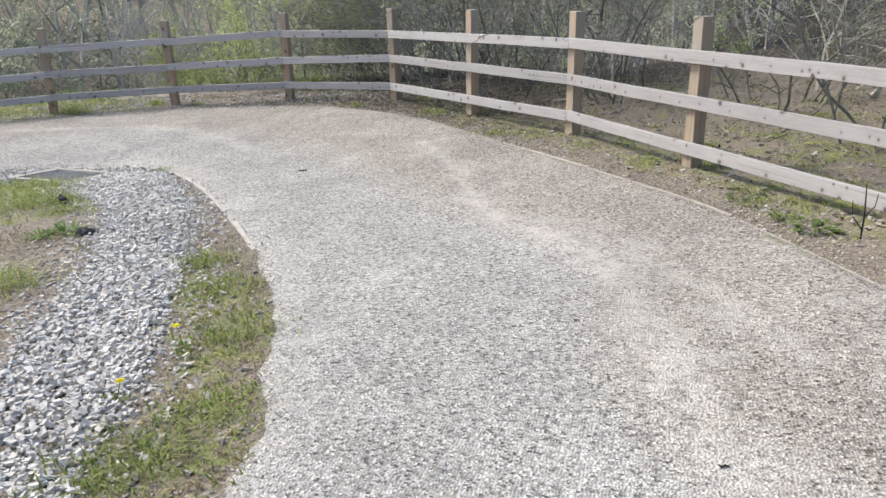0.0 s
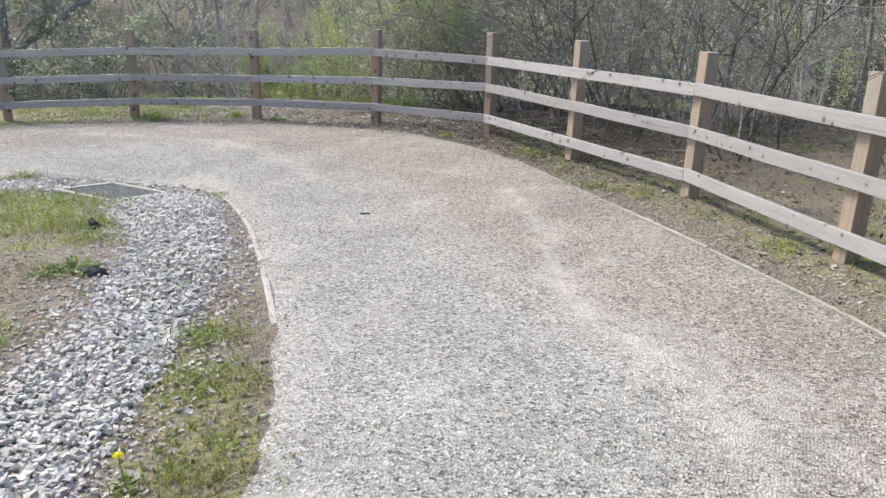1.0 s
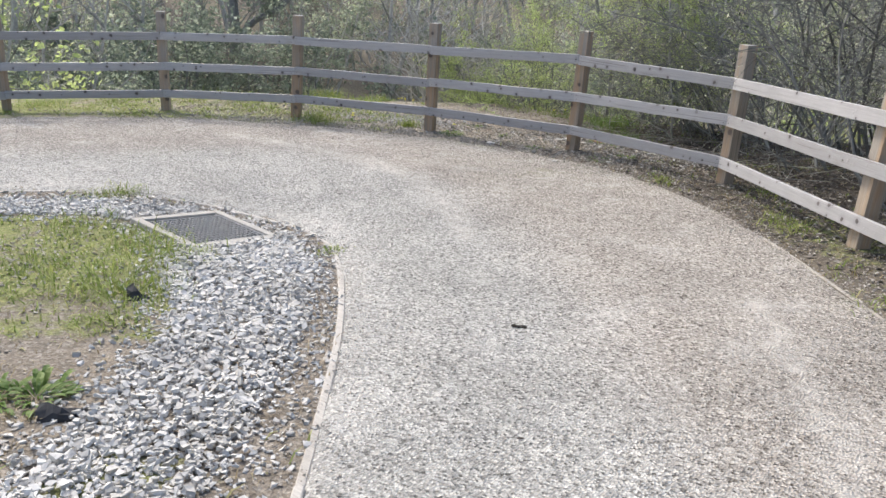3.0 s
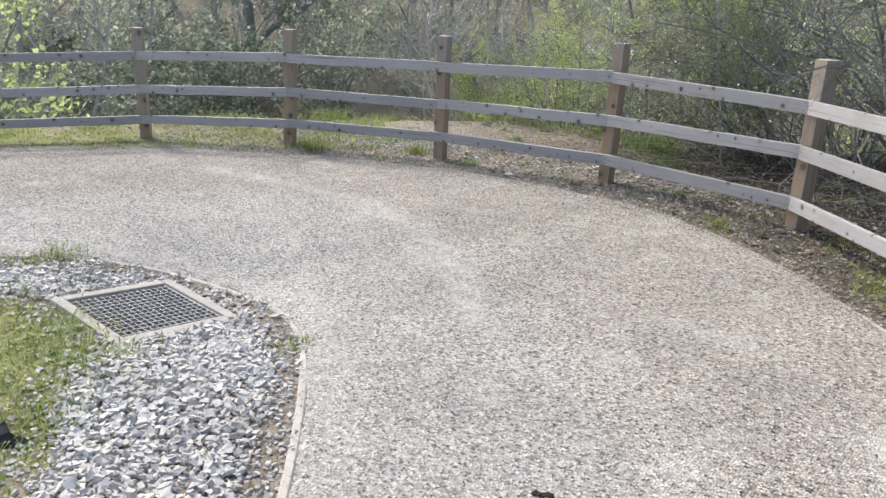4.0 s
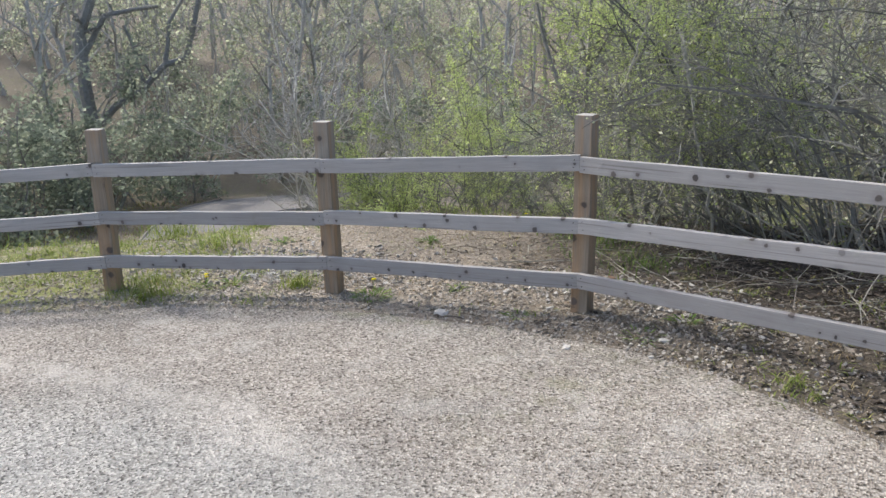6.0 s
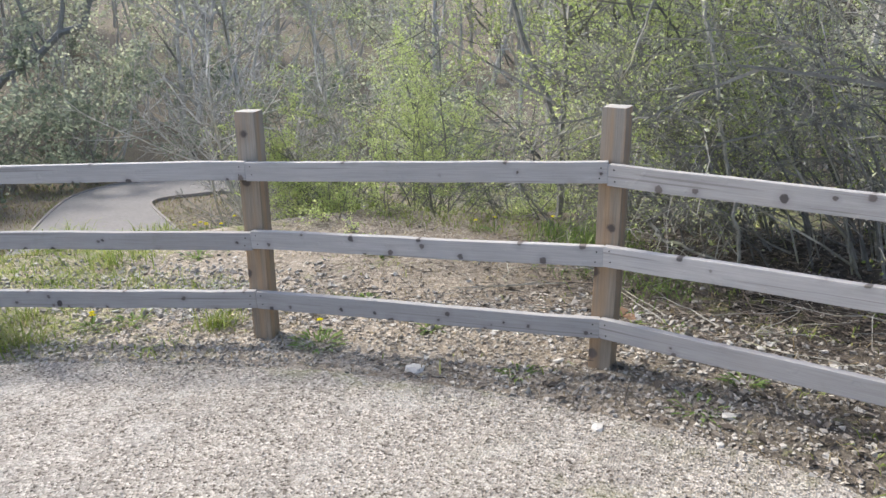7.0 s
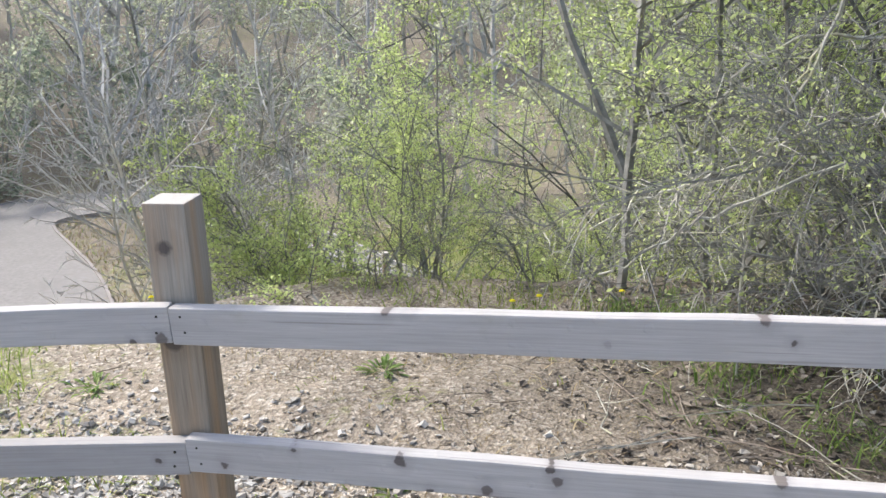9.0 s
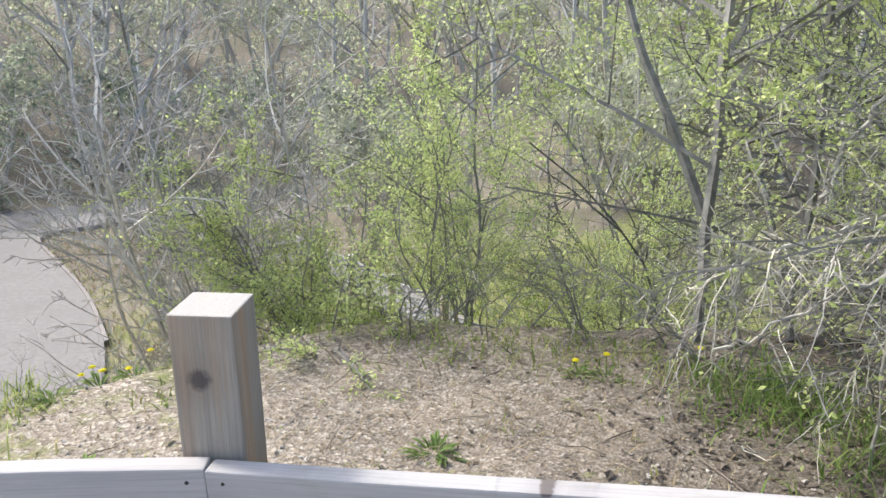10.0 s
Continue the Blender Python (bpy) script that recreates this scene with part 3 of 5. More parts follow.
i, k = np.meshgrid(np.arange(nx - 1), np.arange(ny - 1), indexing="ij")
b.add(np.column_stack([flat_xy, Z]), np.stack([i * ny + k, (i + 1) * ny + k, (i + 1) * ny + k + 1, i * ny + k + 1], -1).reshape(-1, 4))
ground_mesh = b.mesh("ground", GROUND, True)


def zones(xy):
    """How much turf, stony dirt and shade-darkened leaf litter lies at the given places."""
    x, y = xy[:, 0], xy[:, 1]
    d, s, side = line_distance(xy, LINE)
    d = d * side
    at = ALONG[1:-2]
    lump = 0.5 * waves(x, y, 1.3, 11) + 0.35 * waves(x, y, 3.7, 12)
    out = step(-0.9, -0.1, d)
    turf_s = np.interp(s, at, [0.66, 0.62, 0.55, 0.42, 0.14, 0.10, 0.20, 0.26, 0.30, 0.34, 0.34, 0.34])
    stony_s = np.interp(s, at, [0.6, 0.65, 0.75, 0.85, 1.0, 0.75, 0.35, 0.25, 0.45, 0.5, 0.5, 0.5])
    # most litter by the thicket, where its colour also carries the shade
    shaded_litter_s = np.interp(s + 0.8 * np.clip(d - 0.3, 0, 1.5), at, [0.0, 0.0, 0.0, 0.0, 0.0, 0.5, 1.1, 1.05, 0.45, 0.28, 0.25, 0.25])
    edge = np.interp(s, at, [0.1, 0.1, 0.1, 0.05, 0.0, 0.0, 0.1, 0.2, 0.1, 0.05, 0.05, 0.05]) * step(-0.7, -0.2, d) * step(0.6, 0.0, d)
    turf = (turf_s + edge + 0.35 * lump) * out
    stony = np.clip(stony_s + 0.6 * lump, 0, 1) * out
    litter = np.clip(shaded_litter_s * (0.8 + 0.2 * step(0.3, 1.2, d)) + 0.4 * lump * (shaded_litter_s > 0.1), 0, 1) * out
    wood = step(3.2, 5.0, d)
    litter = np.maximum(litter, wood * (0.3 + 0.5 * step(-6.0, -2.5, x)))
    bank = step(-29, -26, x) * step(-3.0, -4.5, x) * step(27, 24, y)
    litter = litter * (1 - 0.75 * bank * wood)
    turf = turf * (1 - wood) + wood * (0.48 + 0.45 * lump + 0.3 * bank * step(-12, -9, x)) * (1 - 0.75 * step(-4.0, -1.5, x))
    back = step(15, 19, np.hypot(x + 4, y - 8)) * step(-9.5, -12.5, x)
    turf, litter = turf * (1 - 0.4 * back), np.maximum(litter * (1 - 0.5 * back), 0.36 * back)
    wall = np.concatenate([inner_line[::6], [(-6.3, -60), (6.0, -60)]])
    core = inside(xy, wall)
    rim = step(0.85, 0.35, line_distance(xy, inner_line[::6])[0] + 0.2 * lump)
    patch = waves(x, y, 0.9, 21)
    soil = step(0.75, 0.3, np.hypot((x + 2.9) / 1.0, (y - 5.2) / 0.65) + 0.4 * lump)
    lawn_turf = 0.62 + 0.5 * patch + 0.35 * lump - 0.6 * soil - 0.35 * step(5.3, 4.2, y)
    rim_turf = 0.36 + 0.55 * lump - 0.5 * step(4.2, 5.1, y)
    turf = np.where(core, lawn_turf * (1 - rim) + rim_turf * rim, turf)
    stony = np.where(core, 0.62 + 0.45 * lump, stony)
    litter = np.where(core, 0.28 + 0.25 * lump, litter)
    return np.clip(turf, 0, 1.2), np.clip(stony, 0, 1), litter


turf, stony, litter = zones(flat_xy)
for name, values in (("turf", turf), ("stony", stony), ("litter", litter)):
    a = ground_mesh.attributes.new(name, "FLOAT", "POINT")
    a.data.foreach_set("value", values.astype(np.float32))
tagged(new("ground", ground_mesh), "earthy ground with thin turf, stony dirt and shade-darkened leaf litter", "ground", kind="structure")

# the path: a sheet between its two edges, a little proud of the earth
N, M = 420, 64


def path_sheet():
    si = np.concatenate([[0], np.cumsum(np.hypot(*np.diff(inner_line, axis=0).T))])
    so = np.concatenate([[0], np.cumsum(np.hypot(*np.diff(outer_line, axis=0).T))])

    def arc(line, s, x, y):
        return s[np.argmin(np.hypot(line[:, 0] - x, line[:, 1] - y))]

    pairs = [((2.54, -4.16), (5.56, -4.14)), ((0.2, 2.65), (3.08, 3.55)), ((-1.03, 4.96), (1.18, 6.55)), ((-2.21, 6.34), (-0.46, 8.56)), ((-3.46, 7.44), (-2.77, 10.62)), ((-3.98, 7.57), (-4.53, 10.88)),
             ((-4.74, 7.36), (-6.48, 10.45)), ((-5.23, 7.03), (-8.45, 9.28)), ((-6.14, 5.26), (-9.52, 6.31))]
    ki = [0] + [arc(inner_line, si, *a) for a, _ in pairs] + [si[-1]]
    ko = [0] + [arc(outer_line, so, *c) for _, c in pairs] + [so[-1]]
    u = np.concatenate([np.linspace(0, 1, 12)[:-1], np.linspace(1, 9, N), np.linspace(9, 10, 12)[1:]])
    ti, to = np.interp(u, np.arange(11), ki), np.interp(u, np.arange(11), ko)
    pin = np.stack([np.interp(ti, si, inner_line[:, 0]), np.interp(ti, si, inner_line[:, 1])], 1)
    pout = np.stack([np.interp(to, so, outer_line[:, 0]), np.interp(to, so, outer_line[:, 1])], 1)
    v = np.linspace(0, 1, M)
    p = pin[:, None] * (1 - v)[None, :, None] + pout[:, None] * v[None, :, None]
    flat = p.reshape(-1, 2)
    vv = np.tile(v, len(u))
    wob = 0.035 * waves(flat[:, 0], flat[:, 1], 2.6, 31) + 0.02 * waves(flat[:, 0], flat[:, 1], 8, 32)
    inward = np.repeat(unit(pin - pout), M, 0)
    flat = flat + inward * (wob * 1.6 * np.clip(1 - vv * 3, 0, 1) * step(5.0, 4.4, flat[:, 1]))[:, None]
    z = height(flat[:, 0], flat[:, 1]) + 0.012 + 0.006 * waves(flat[:, 0], flat[:, 1], 2.2, 8) + 0.004 * waves(flat[:, 0], flat[:, 1], 9, 9)
    z = z - 0.014 * ((vv < 0.001) | (vv > 0.999))
    bb = Build()
    a, c = np.meshgrid(np.arange(len(u) - 1), np.arange(M - 1), indexing="ij")
    bb.add(np.column_stack([flat, z]), np.stack([a * M + c, a * M + c + 1, (a + 1) * M + c + 1, (a + 1) * M + c], -1).reshape(-1, 4))
    me = bb.mesh("path", PATHMAT, True)
    streak_a = smooth_line([(-0.9, 8.14), (-0.36, 7.17), (-0.04, 6.43), (0.2, 5.89), (0.48, 5.43), (0.88, 5.16), (1.13, 4.8), (1.3, 4.26), (1.48, 3.58), (1.77, 2.59)], 0.1)
    streak_b = smooth_line([(-6.87, 9.23), (-5.34, 9.37), (-4.46, 9.19), (-3.78, 8.94), (-3.24, 8.51), (-2.68, 7.99)], 0.1)
    streak_c = smooth_line([(0.3, 5.54), (0.74, 5.41), (1.22, 5.03), (1.65, 4.43), (1.98, 3.75)], 0.1)
    dust = np.zeros(len(flat))
    for line, wide, most in ((streak_a, 0.11, 0.62), (streak_b, 0.11, 0.5), (streak_c, 0.08, 0.45)):
        d, _, _ = line_distance(flat, line[::3])
        dust = np.maximum(dust, most * np.exp(-((d / (wide * (1 + 0.5 * waves(flat[:, 0], flat[:, 1], 3, 41)))) ** 2)))
    dust = np.maximum(dust, 0.35 * np.exp(-((vv - 0.03) / 0.04) ** 2))
    loose = step(0.36, 0.66, vv + 0.12 * waves(flat[:, 0], flat[:, 1], 0.8, 42)) * 0.85 + 0.12
    moss = np.exp(-((vv - 1.0) / 0.035) ** 2) * (0.5 + 0.5 * waves(flat[:, 0], flat[:, 1], 0.8, 43)) + 0.4 * np.exp(-(((flat[:, 0] + 3.5) / 0.7) ** 2 + ((flat[:, 1] - 10.1) / 0.4) ** 2))
    for name, values in (("dust", dust), ("loose", np.clip(loose, 0, 1)), ("moss", np.clip(moss, 0, 1))):
        at = me.attributes.new(name, "FLOAT", "POINT")
        at.data.foreach_set("value", np.asarray(values, np.float32))
    return me


tagged(new("path", path_sheet()), "pale crushed limestone footpath with worn grey middle", "path", kind="structure")

# ---- fence ----
fence = thing("fence", "weathered three-rail timber fence curving along the path", "fence", (0, 0, 0))


def box_piece(lx, ly, lz, bevel=0.006, seed=0, cuts=0, wob=0.0):
    """A sawn piece of timber, its length along x."""
    bm = bmesh.new()
    bmesh.ops.create_cube(bm, size=1.0, matrix=Matrix.Diagonal((lx, ly, lz, 1)))
    if cuts:
        bmesh.ops.subdivide_edges(bm, edges=[e for e in bm.edges if abs((e.verts[0].co - e.verts[1].co).x) > lx * 0.5], cuts=cuts)
    rng = np.random.default_rng(seed)
    if wob:
        shift = {}
        for v in bm.verts:
            key = round(v.co.x, 3)
            if key not in shift:
                shift[key] = rng.normal(0, wob, 2)
            v.co.y += shift[key][0]
            v.co.z += shift[key][1]
    sharp = [e for e in bm.edges if len(e.link_faces) == 2 and e.calc_face_angle() > 1.0]
    bmesh.ops.bevel(bm, geom=sharp, offset=bevel, segments=2, affect="EDGES", profile=0.6)
    return bm


pts = np.array([p[:2] for p in POSTS])
tang = unit(np.gradient(pts, axis=0))
norm_in = np.stack([tang[:, 1], -tang[:, 0]], 1)
POST_W, RAIL_T, RAIL_H, POST_H = 0.105, 0.038, 0.094, 1.21
for n, (x, y, _, z) in enumerate(POSTS):
    z -= POST_H
    bm = box_piece(POST_H + 0.35, POST_W, POST_W, 0.004, n, 3, 0.002)
    ob = part("post", bm, POST, fence)
    lean = R.normal(0, 0.6, 2)
    ob.matrix_basis = pose(x, y, z + POST_H / 2 - 0.175, lean[0], lean[1], math.degrees(math.atan2(tang[n][1], tang[n][0]))) @ pose(0, 0, 0, 0, -90, 0)

off = []
for n in range(len(pts)):
    a = pts[n] - pts[n - 1] if n else pts[1] - pts[0]
    c = pts[n + 1] - pts[n] if n < len(pts) - 1 else pts[n] - pts[n - 1]
    na, nc = unit(np.array([a[1], -a[0]])), unit(np.array([c[1], -c[0]]))
    m = unit(na + nc)
    off.append(pts[n] + m * (POST_W / 2 + RAIL_T / 2 + 0.002) / (m @ nc))
DROPS = [(0.285, 0.645, 0.980)] * 4 + [(0.285, 0.645, 0.970), (0.280, 0.645, 0.995), (0.318, 0.625, 0.984), (0.298, 0.612, 0.965), (0.278, 0.600, 0.947), (0.275, 0.588, 0.930), (0.275, 0.588, 0.930), (0.275, 0.588, 0.930)]
spans = [(0, 1), (1, 2), (2, 3), (3, 4), (4, 5), (5, 6), (6, 8), (8, 10), (10, 11)]
for a, c in spans:
    for level in range(3):
        p, q = np.array([*off[a], POSTS[a][3] - DROPS[a][level]]), np.array([*off[c], POSTS[c][3] - DROPS[c][level]])
        p[2] += R.normal(0, 0.004)
        q[2] += R.normal(0, 0.004)
        ln = np.linalg.norm(q - p) - 0.004
        ob = part("rail", box_piece(ln, RAIL_T, RAIL_H, 0.004, a * 10 + level, 6, 0.0015), RAIL, fence)
        way = Vector(q - p)
        ob.matrix_basis = Matrix.Translation((p + q) / 2) @ pose(0, 0, 0, 0, -math.degrees(math.atan2(way.z, math.hypot(way.x, way.y))), math.degrees(math.atan2(way.y, way.x)))

# ---- edging boards ----
def edging(name, line, every, wide, tall, label, lift, mat, gap=0.004):
    e = thing(name, label, "path edging", kind="structure")
    s = np.concatenate([[0], np.cumsum(np.hypot(*np.diff(line, axis=0).T))])
    at = 0.0
    rng = np.random.default_rng(int(every * 100))
    while at < s[-1] - 0.1:
        ln = min(every * rng.uniform(0.8, 1.15), s[-1] - at)
        t = np.linspace(at + gap, at + ln - gap, 9)
        p = np.stack([np.interp(t, s, line[:, 0]), np.interp(t, s, line[:, 1])], 1)
        tg = unit(np.gradient(p, axis=0))
        nr = np.stack([-tg[:, 1], tg[:, 0]], 1)
        z = height(p[:, 0], p[:, 1]) + lift + 0.007 * waves(p[:, 0], p[:, 1], 1.1, 71) - 0.03 * step(5.3, 4.6, p[:, 1]) * (p[:, 0] < 0) + rng.normal(0, 0.003) + np.linspace(0, rng.normal(0, 0.004), 9)
        w, c = wide / 2, 0.006
        prof = [(-w, -tall), (-w, -c), (-w + c, 0), (w - c, 0), (w, -c), (w, -tall)]
        v = np.stack([np.column_stack([p + nr * a, z + h]) for a, h in prof], 1)
        bb = Build()
        i, k = np.meshgrid(np.arange(8), np.arange(5), indexing="ij")
        bb.add(v, np.stack([i * 6 + k, i * 6 + k + 1, (i + 1) * 6 + k + 1, (i + 1) * 6 + k], -1).reshape(-1, 4))
        bb.add(v[0], [[0, 1, 2, 3, 4, 5]])
        bb.add(v[-1], [[5, 4, 3, 2, 1, 0]])
        part("board", bb, mat, e)
        at += ln
    return e


keep = inner_line[(inner_line[:, 1] > 4.6)]
keep = keep[(keep[:, 0] > -6)]
edging("inner_edging", keep, 1.05, 0.038, 0.12, "pale weathered timber edging boards along the gravel path", 0.007, EDGE)
keep = smooth_line([(3.48, 2.77), (2.4, 4.53), (1.78, 5.81), (1.18, 6.55), (0.14, 7.84), (-1.47, 9.69), (-2.25, 10.25), (-2.82, 10.54), (-3.27, 10.63), (-3.8, 10.63), (-4.49, 10.59), (-5.52, 10.44), (-5.98, 10.31), (-6.51, 10.16), (-7.38, 9.78)], 0.05)
edging("outer_edging", keep, 1.8, 0.024, 0.10, "thin weathered edging boards half buried beside the verge", 0.005, OUTEDGE)

# ---- drain ----
drain = thing("drain", "square concrete drain with a steel grid, set in broken stone", "drain", (DRAIN[0], DRAIN[1], -0.176), DRAIN[2])
drain.matrix_basis = drain.matrix_basis @ pose(0, 0, 0, -6.5, 1.5, 0)
HALF, RIM = 0.355, 0.062
for n, (x, y, lx, ly) in enumerate(((0, HALF - RIM / 2, 2 * HALF, RIM), (0, RIM / 2 - HALF, 2 * HALF, RIM), (HALF - RIM / 2, 0, RIM, 2 * HALF - 2 * RIM - 0.004), (RIM / 2 - HALF, 0, RIM, 2 * HALF - 2 * RIM - 0.004))):
    bm = box_piece(lx, ly, 0.22, 0.008, n)
    part("rim", bm, CONCRETE, drain).location = (x, y, -0.07)
bm = box_piece(2 * HALF - 2 * RIM, 2 * HALF - 2 * RIM, 0.02, 0.002)
part("pit_floor", bm, PIT, drain).location = (0, 0, -0.028)
grate = part("grate", box_piece(2 * HALF - 2 * RIM - 0.01, 0.012, 0.03, 0.002), STEEL, drain, "dull galvanised steel grid")
grate.location = (0, HALF - RIM - 0.012, 0.014)
span = 2 * (HALF - RIM) - 0.02
for n in range(15):
    bar = box_piece(span, 0.006, 0.028, 0.0015)
    ob = part("bar", bar, STEEL, grate)
    ob.location = (0, -(n + 1) * span / 16, 0)
for n in range(13):
    bar = box_piece(0.007, span, 0.012, 0.0015)
    ob = part("cross_bar", bar, STEEL, grate)
    ob.location = (-span / 2 + (n + 0.5) * span / 13, -span / 2, 0.010)


# ---- broken stone along the path ----
def scatter(poly, count, rng, lo=None, hi=None):
    poly = np.asarray(poly, float)
    lo, hi = poly.min(0) if lo is None else lo, poly.max(0) if hi is None else hi
    p = rng.uniform(lo, hi, (count, 2))
    return p[inside(p, poly)]


rng = np.random.default_rng(21)
bed = thing("stone_bed", "strip of loose broken grey stone beside the path", "stone bed", kind="stuff")
strip = smooth_line(STRIP + STRIP[:1], 0.08)
p = scatter(strip, 135000, rng)
fringe = np.repeat(strip, 26, 0)
p = np.concatenate([p, fringe + rng.normal(0, 0.10, fringe.shape)])
cs, sn = math.cos(radians(-DRAIN[2])), math.sin(radians(-DRAIN[2]))


def off_drain(p, margin=0.01):
    q = p - np.array(DRAIN[:2])
    q = np.stack([q[:, 0] * cs - q[:, 1] * sn, q[:, 0] * sn + q[:, 1] * cs], 1)
    return (np.abs(q) > HALF + margin).any(1)


p = p[off_drain(p) & ~inside(p, path_poly[::3])]
within = inside(p, strip)
p = p[within | (line_distance(p, strip)[0] < 0.3)]
within = inside(p, strip)
thin = line_distance(p, strip)[0]
pass_by = rng.uniform(size=len(p)) < np.where(within, 0.25 + 0.75 * step(0.0, 0.12, thin), 0.8)
p, within = p[pass_by], within[pass_by]
size = (0.009 + 0.0145 * rng.uniform(0, 1, len(p)) ** 1.25) * (1 + 0.18 * step(5.6, 6.6, p[:, 1])) * (1 - 0.25 * step(0.15, 0.0, line_distance(p, strip)[0]))
at = on_ground(p)
lift = np.where(within, rng.uniform(-0.008, 0.026, len(p)), 0.004)
at[:, 2] += lift
near = (p[:, 1] > 3.3) & (p[:, 1] < 6.2) & (lift > 0.012)
pick = np.flatnonzero(near)[::3][:300]
rest = np.ones(len(p), bool)
rest[pick] = False
bb = Build()
shards(bb, at[rest], size[rest], rng, 0.30)
part("stones", bb, STONE, bed)
kinds = []
for n in range(14):
    bb = Build()
    shards(bb, np.zeros((1, 3)), np.array([1.0]), rng, 0.28)
    kinds.append(bb.mesh("stone", STONE_ONE))
for n in pick:
    ob = part("stone", kinds[n % 14], None, bed)
    s = size[n] * 1.08
    ob.matrix_basis = Matrix.LocRotScale(at[n], Euler((0, 0, rng.uniform(0, 6.28))), (s, s, s))

# ---- trees and shrubs ----
UP = np.array([0, 0, 1.0])


def grow(b, buds, rng, start, way, length, radius, level, k):
    n = max(3, int(3 + length * k["seg"]))
    p, d = [start], way
    for _ in range(n):
        d = unit(d + rng.normal(0, k["wander"], 3) + UP * k["up"][level])
        p.append(p[-1] + d * length / n)
    p = np.array(p)
    tube(b, p, np.linspace(radius, max(radius * 0.3, k["thin"] * 0.6), n + 1), 6 if radius > 0.05 else (4 if radius > 0.018 else 3))
    last = level >= len(k["kids"])
    if last or level == len(k["kids"]) - 1:
        m = max(1, int(length * k["leaves"] * (1.0 if last else 0.4)))
        t = rng.uniform(0.15 if last else 0.4, 1, m) * n
        i = np.minimum(t.astype(int), n - 1)
        buds.append(p[i] + (p[i + 1] - p[i]) * (t - i)[:, None] + rng.normal(0, k["loose"], (m, 3)))
    if last:
        return
    for _ in range(max(1, rng.poisson(k["kids"][level]))):
        t = rng.uniform(k["low"] if level == 0 else 0.15, 1.0)
        i = min(int(t * n), n - 1)
        side = rng.normal(size=3)
        tangent = unit(p[i + 1] - p[i])
        side = unit(side - tangent * (side @ tangent))
        new_way = unit(tangent * k["hug"] + side)
        grow(b, buds, rng, p[i] + (p[i + 1] - p[i]) * (t * n - i), new_way, length * k["ratio"][level] * rng.uniform(0.5, 1.15) * (1.15 - 0.5 * t), max(radius * 0.45, k["thin"]), level + 1, k)


def plant(name, label, category, seed, k, bark, leaf, group="", crown="crown"):
    """One plant at the origin: its wood and its leaves."""
    rng = np.random.default_rng(seed)
    wood, crown_b, buds = Build(), Build(), []
    e = thing(name, label, category, group=group)
    for _ in range(k["stems"]):
        a, lean = rng.uniform(0, 2 * np.pi), k["lean"] * rng.uniform(0.3, 1.2)
        way = unit(np.array([math.cos(a) * lean, math.sin(a) * lean, 1.0]))
        start = np.array([math.cos(a), math.sin(a), 0]) * k["foot"] * rng.uniform(0, 1) - UP * 0.12
        grow(wood, buds, rng, start, way, k["tall"] * rng.uniform(0.7, 1.1), k["thick"] * rng.uniform(0.7, 1.15), 0, k)
        if k.get("split"):
            part("stem", wood, bark, e)
            wood = Build()
    if not k.get("split"):
        part("trunk", wood, bark, e)
    buds = np.concatenate(buds) if buds else np.zeros((0, 3))
    if leaf is not None and k["leaves"] and len(buds):
        buds = buds[buds[:, 2] > 0.02]
        if len(buds) > k.get("most", 6000):
            buds = buds[rng.permutation(len(buds))[: k.get("most", 6000)]]
        leaves(crown_b, buds, k["leaf"], rng, k.get("wide", 0.6), 0.1, k.get("flat", 0.2))
        part(crown, crown_b, leaf, e)
    return e


BASE = dict(stems=6, tall=2.6, thick=0.022, thin=0.003, foot=0.35, lean=0.5, kids=(9, 6), ratio=(0.45, 0.45), wander=0.13, up=(0.03, 0.0, 0.0, 0.0), seg=3.0, hug=0.9, low=0.2, leaves=34, leaf=0.035, loose=0.02)


def kind_of(**k):
    return {**BASE, **k}


SHRUB = kind_of(stems=11, tall=2.3, thick=0.015, thin=0.0022, leaves=260, leaf=0.031, most=20000, lean=0.30, kids=(10, 6), split=1)
SHRUB2 = kind_of(stems=10, tall=3.1, leaves=230, leaf=0.031, most=20000, lean=0.34, kids=(10, 6), thick=0.018, thin=0.0022, split=1)
BARESHRUB = kind_of(split=1, stems=9, tall=4.4, thick=0.028, leaves=0, kids=(11, 8, 4), ratio=(0.42, 0.42, 0.4), wander=0.12, lean=0.22, up=(0.08, 0.07, 0.03, 0.0), thin=0.004)
THICKET = kind_of(stems=12, tall=2.8, thick=0.018, leaves=11, leaf=0.022, kids=(10, 6), ratio=(0.5, 0.5), wander=0.2, lean=1.0, seg=2.2, up=(-0.02, -0.04, -0.05), foot=0.7, most=5000, thin=0.0026)
THICKET2 = kind_of(stems=9, tall=3.6, thick=0.02, leaves=12, leaf=0.024, kids=(10, 7), ratio=(0.45, 0.5), wander=0.18, lean=0.7, seg=2.0, up=(0.02, -0.03, -0.03), foot=0.6, most=6000, thin=0.0028)
YOUNG = kind_of(stems=1, tall=6.5, thick=0.03, foot=0, lean=0.08, kids=(22, 8, 3), ratio=(0.30, 0.42, 0.4), wander=0.06, up=(0.02, 0.02, 0.0, 0), hug=0.5, leaves=120, leaf=0.027, most=15000, seg=2.2, thin=0.0025)
LEANER = kind_of(split=1, stems=4, tall=4.4, thick=0.023, foot=0.2, lean=0.55, kids=(11, 7), ratio=(0.42, 0.42), wander=0.1, leaves=200, leaf=0.029, most=16000)
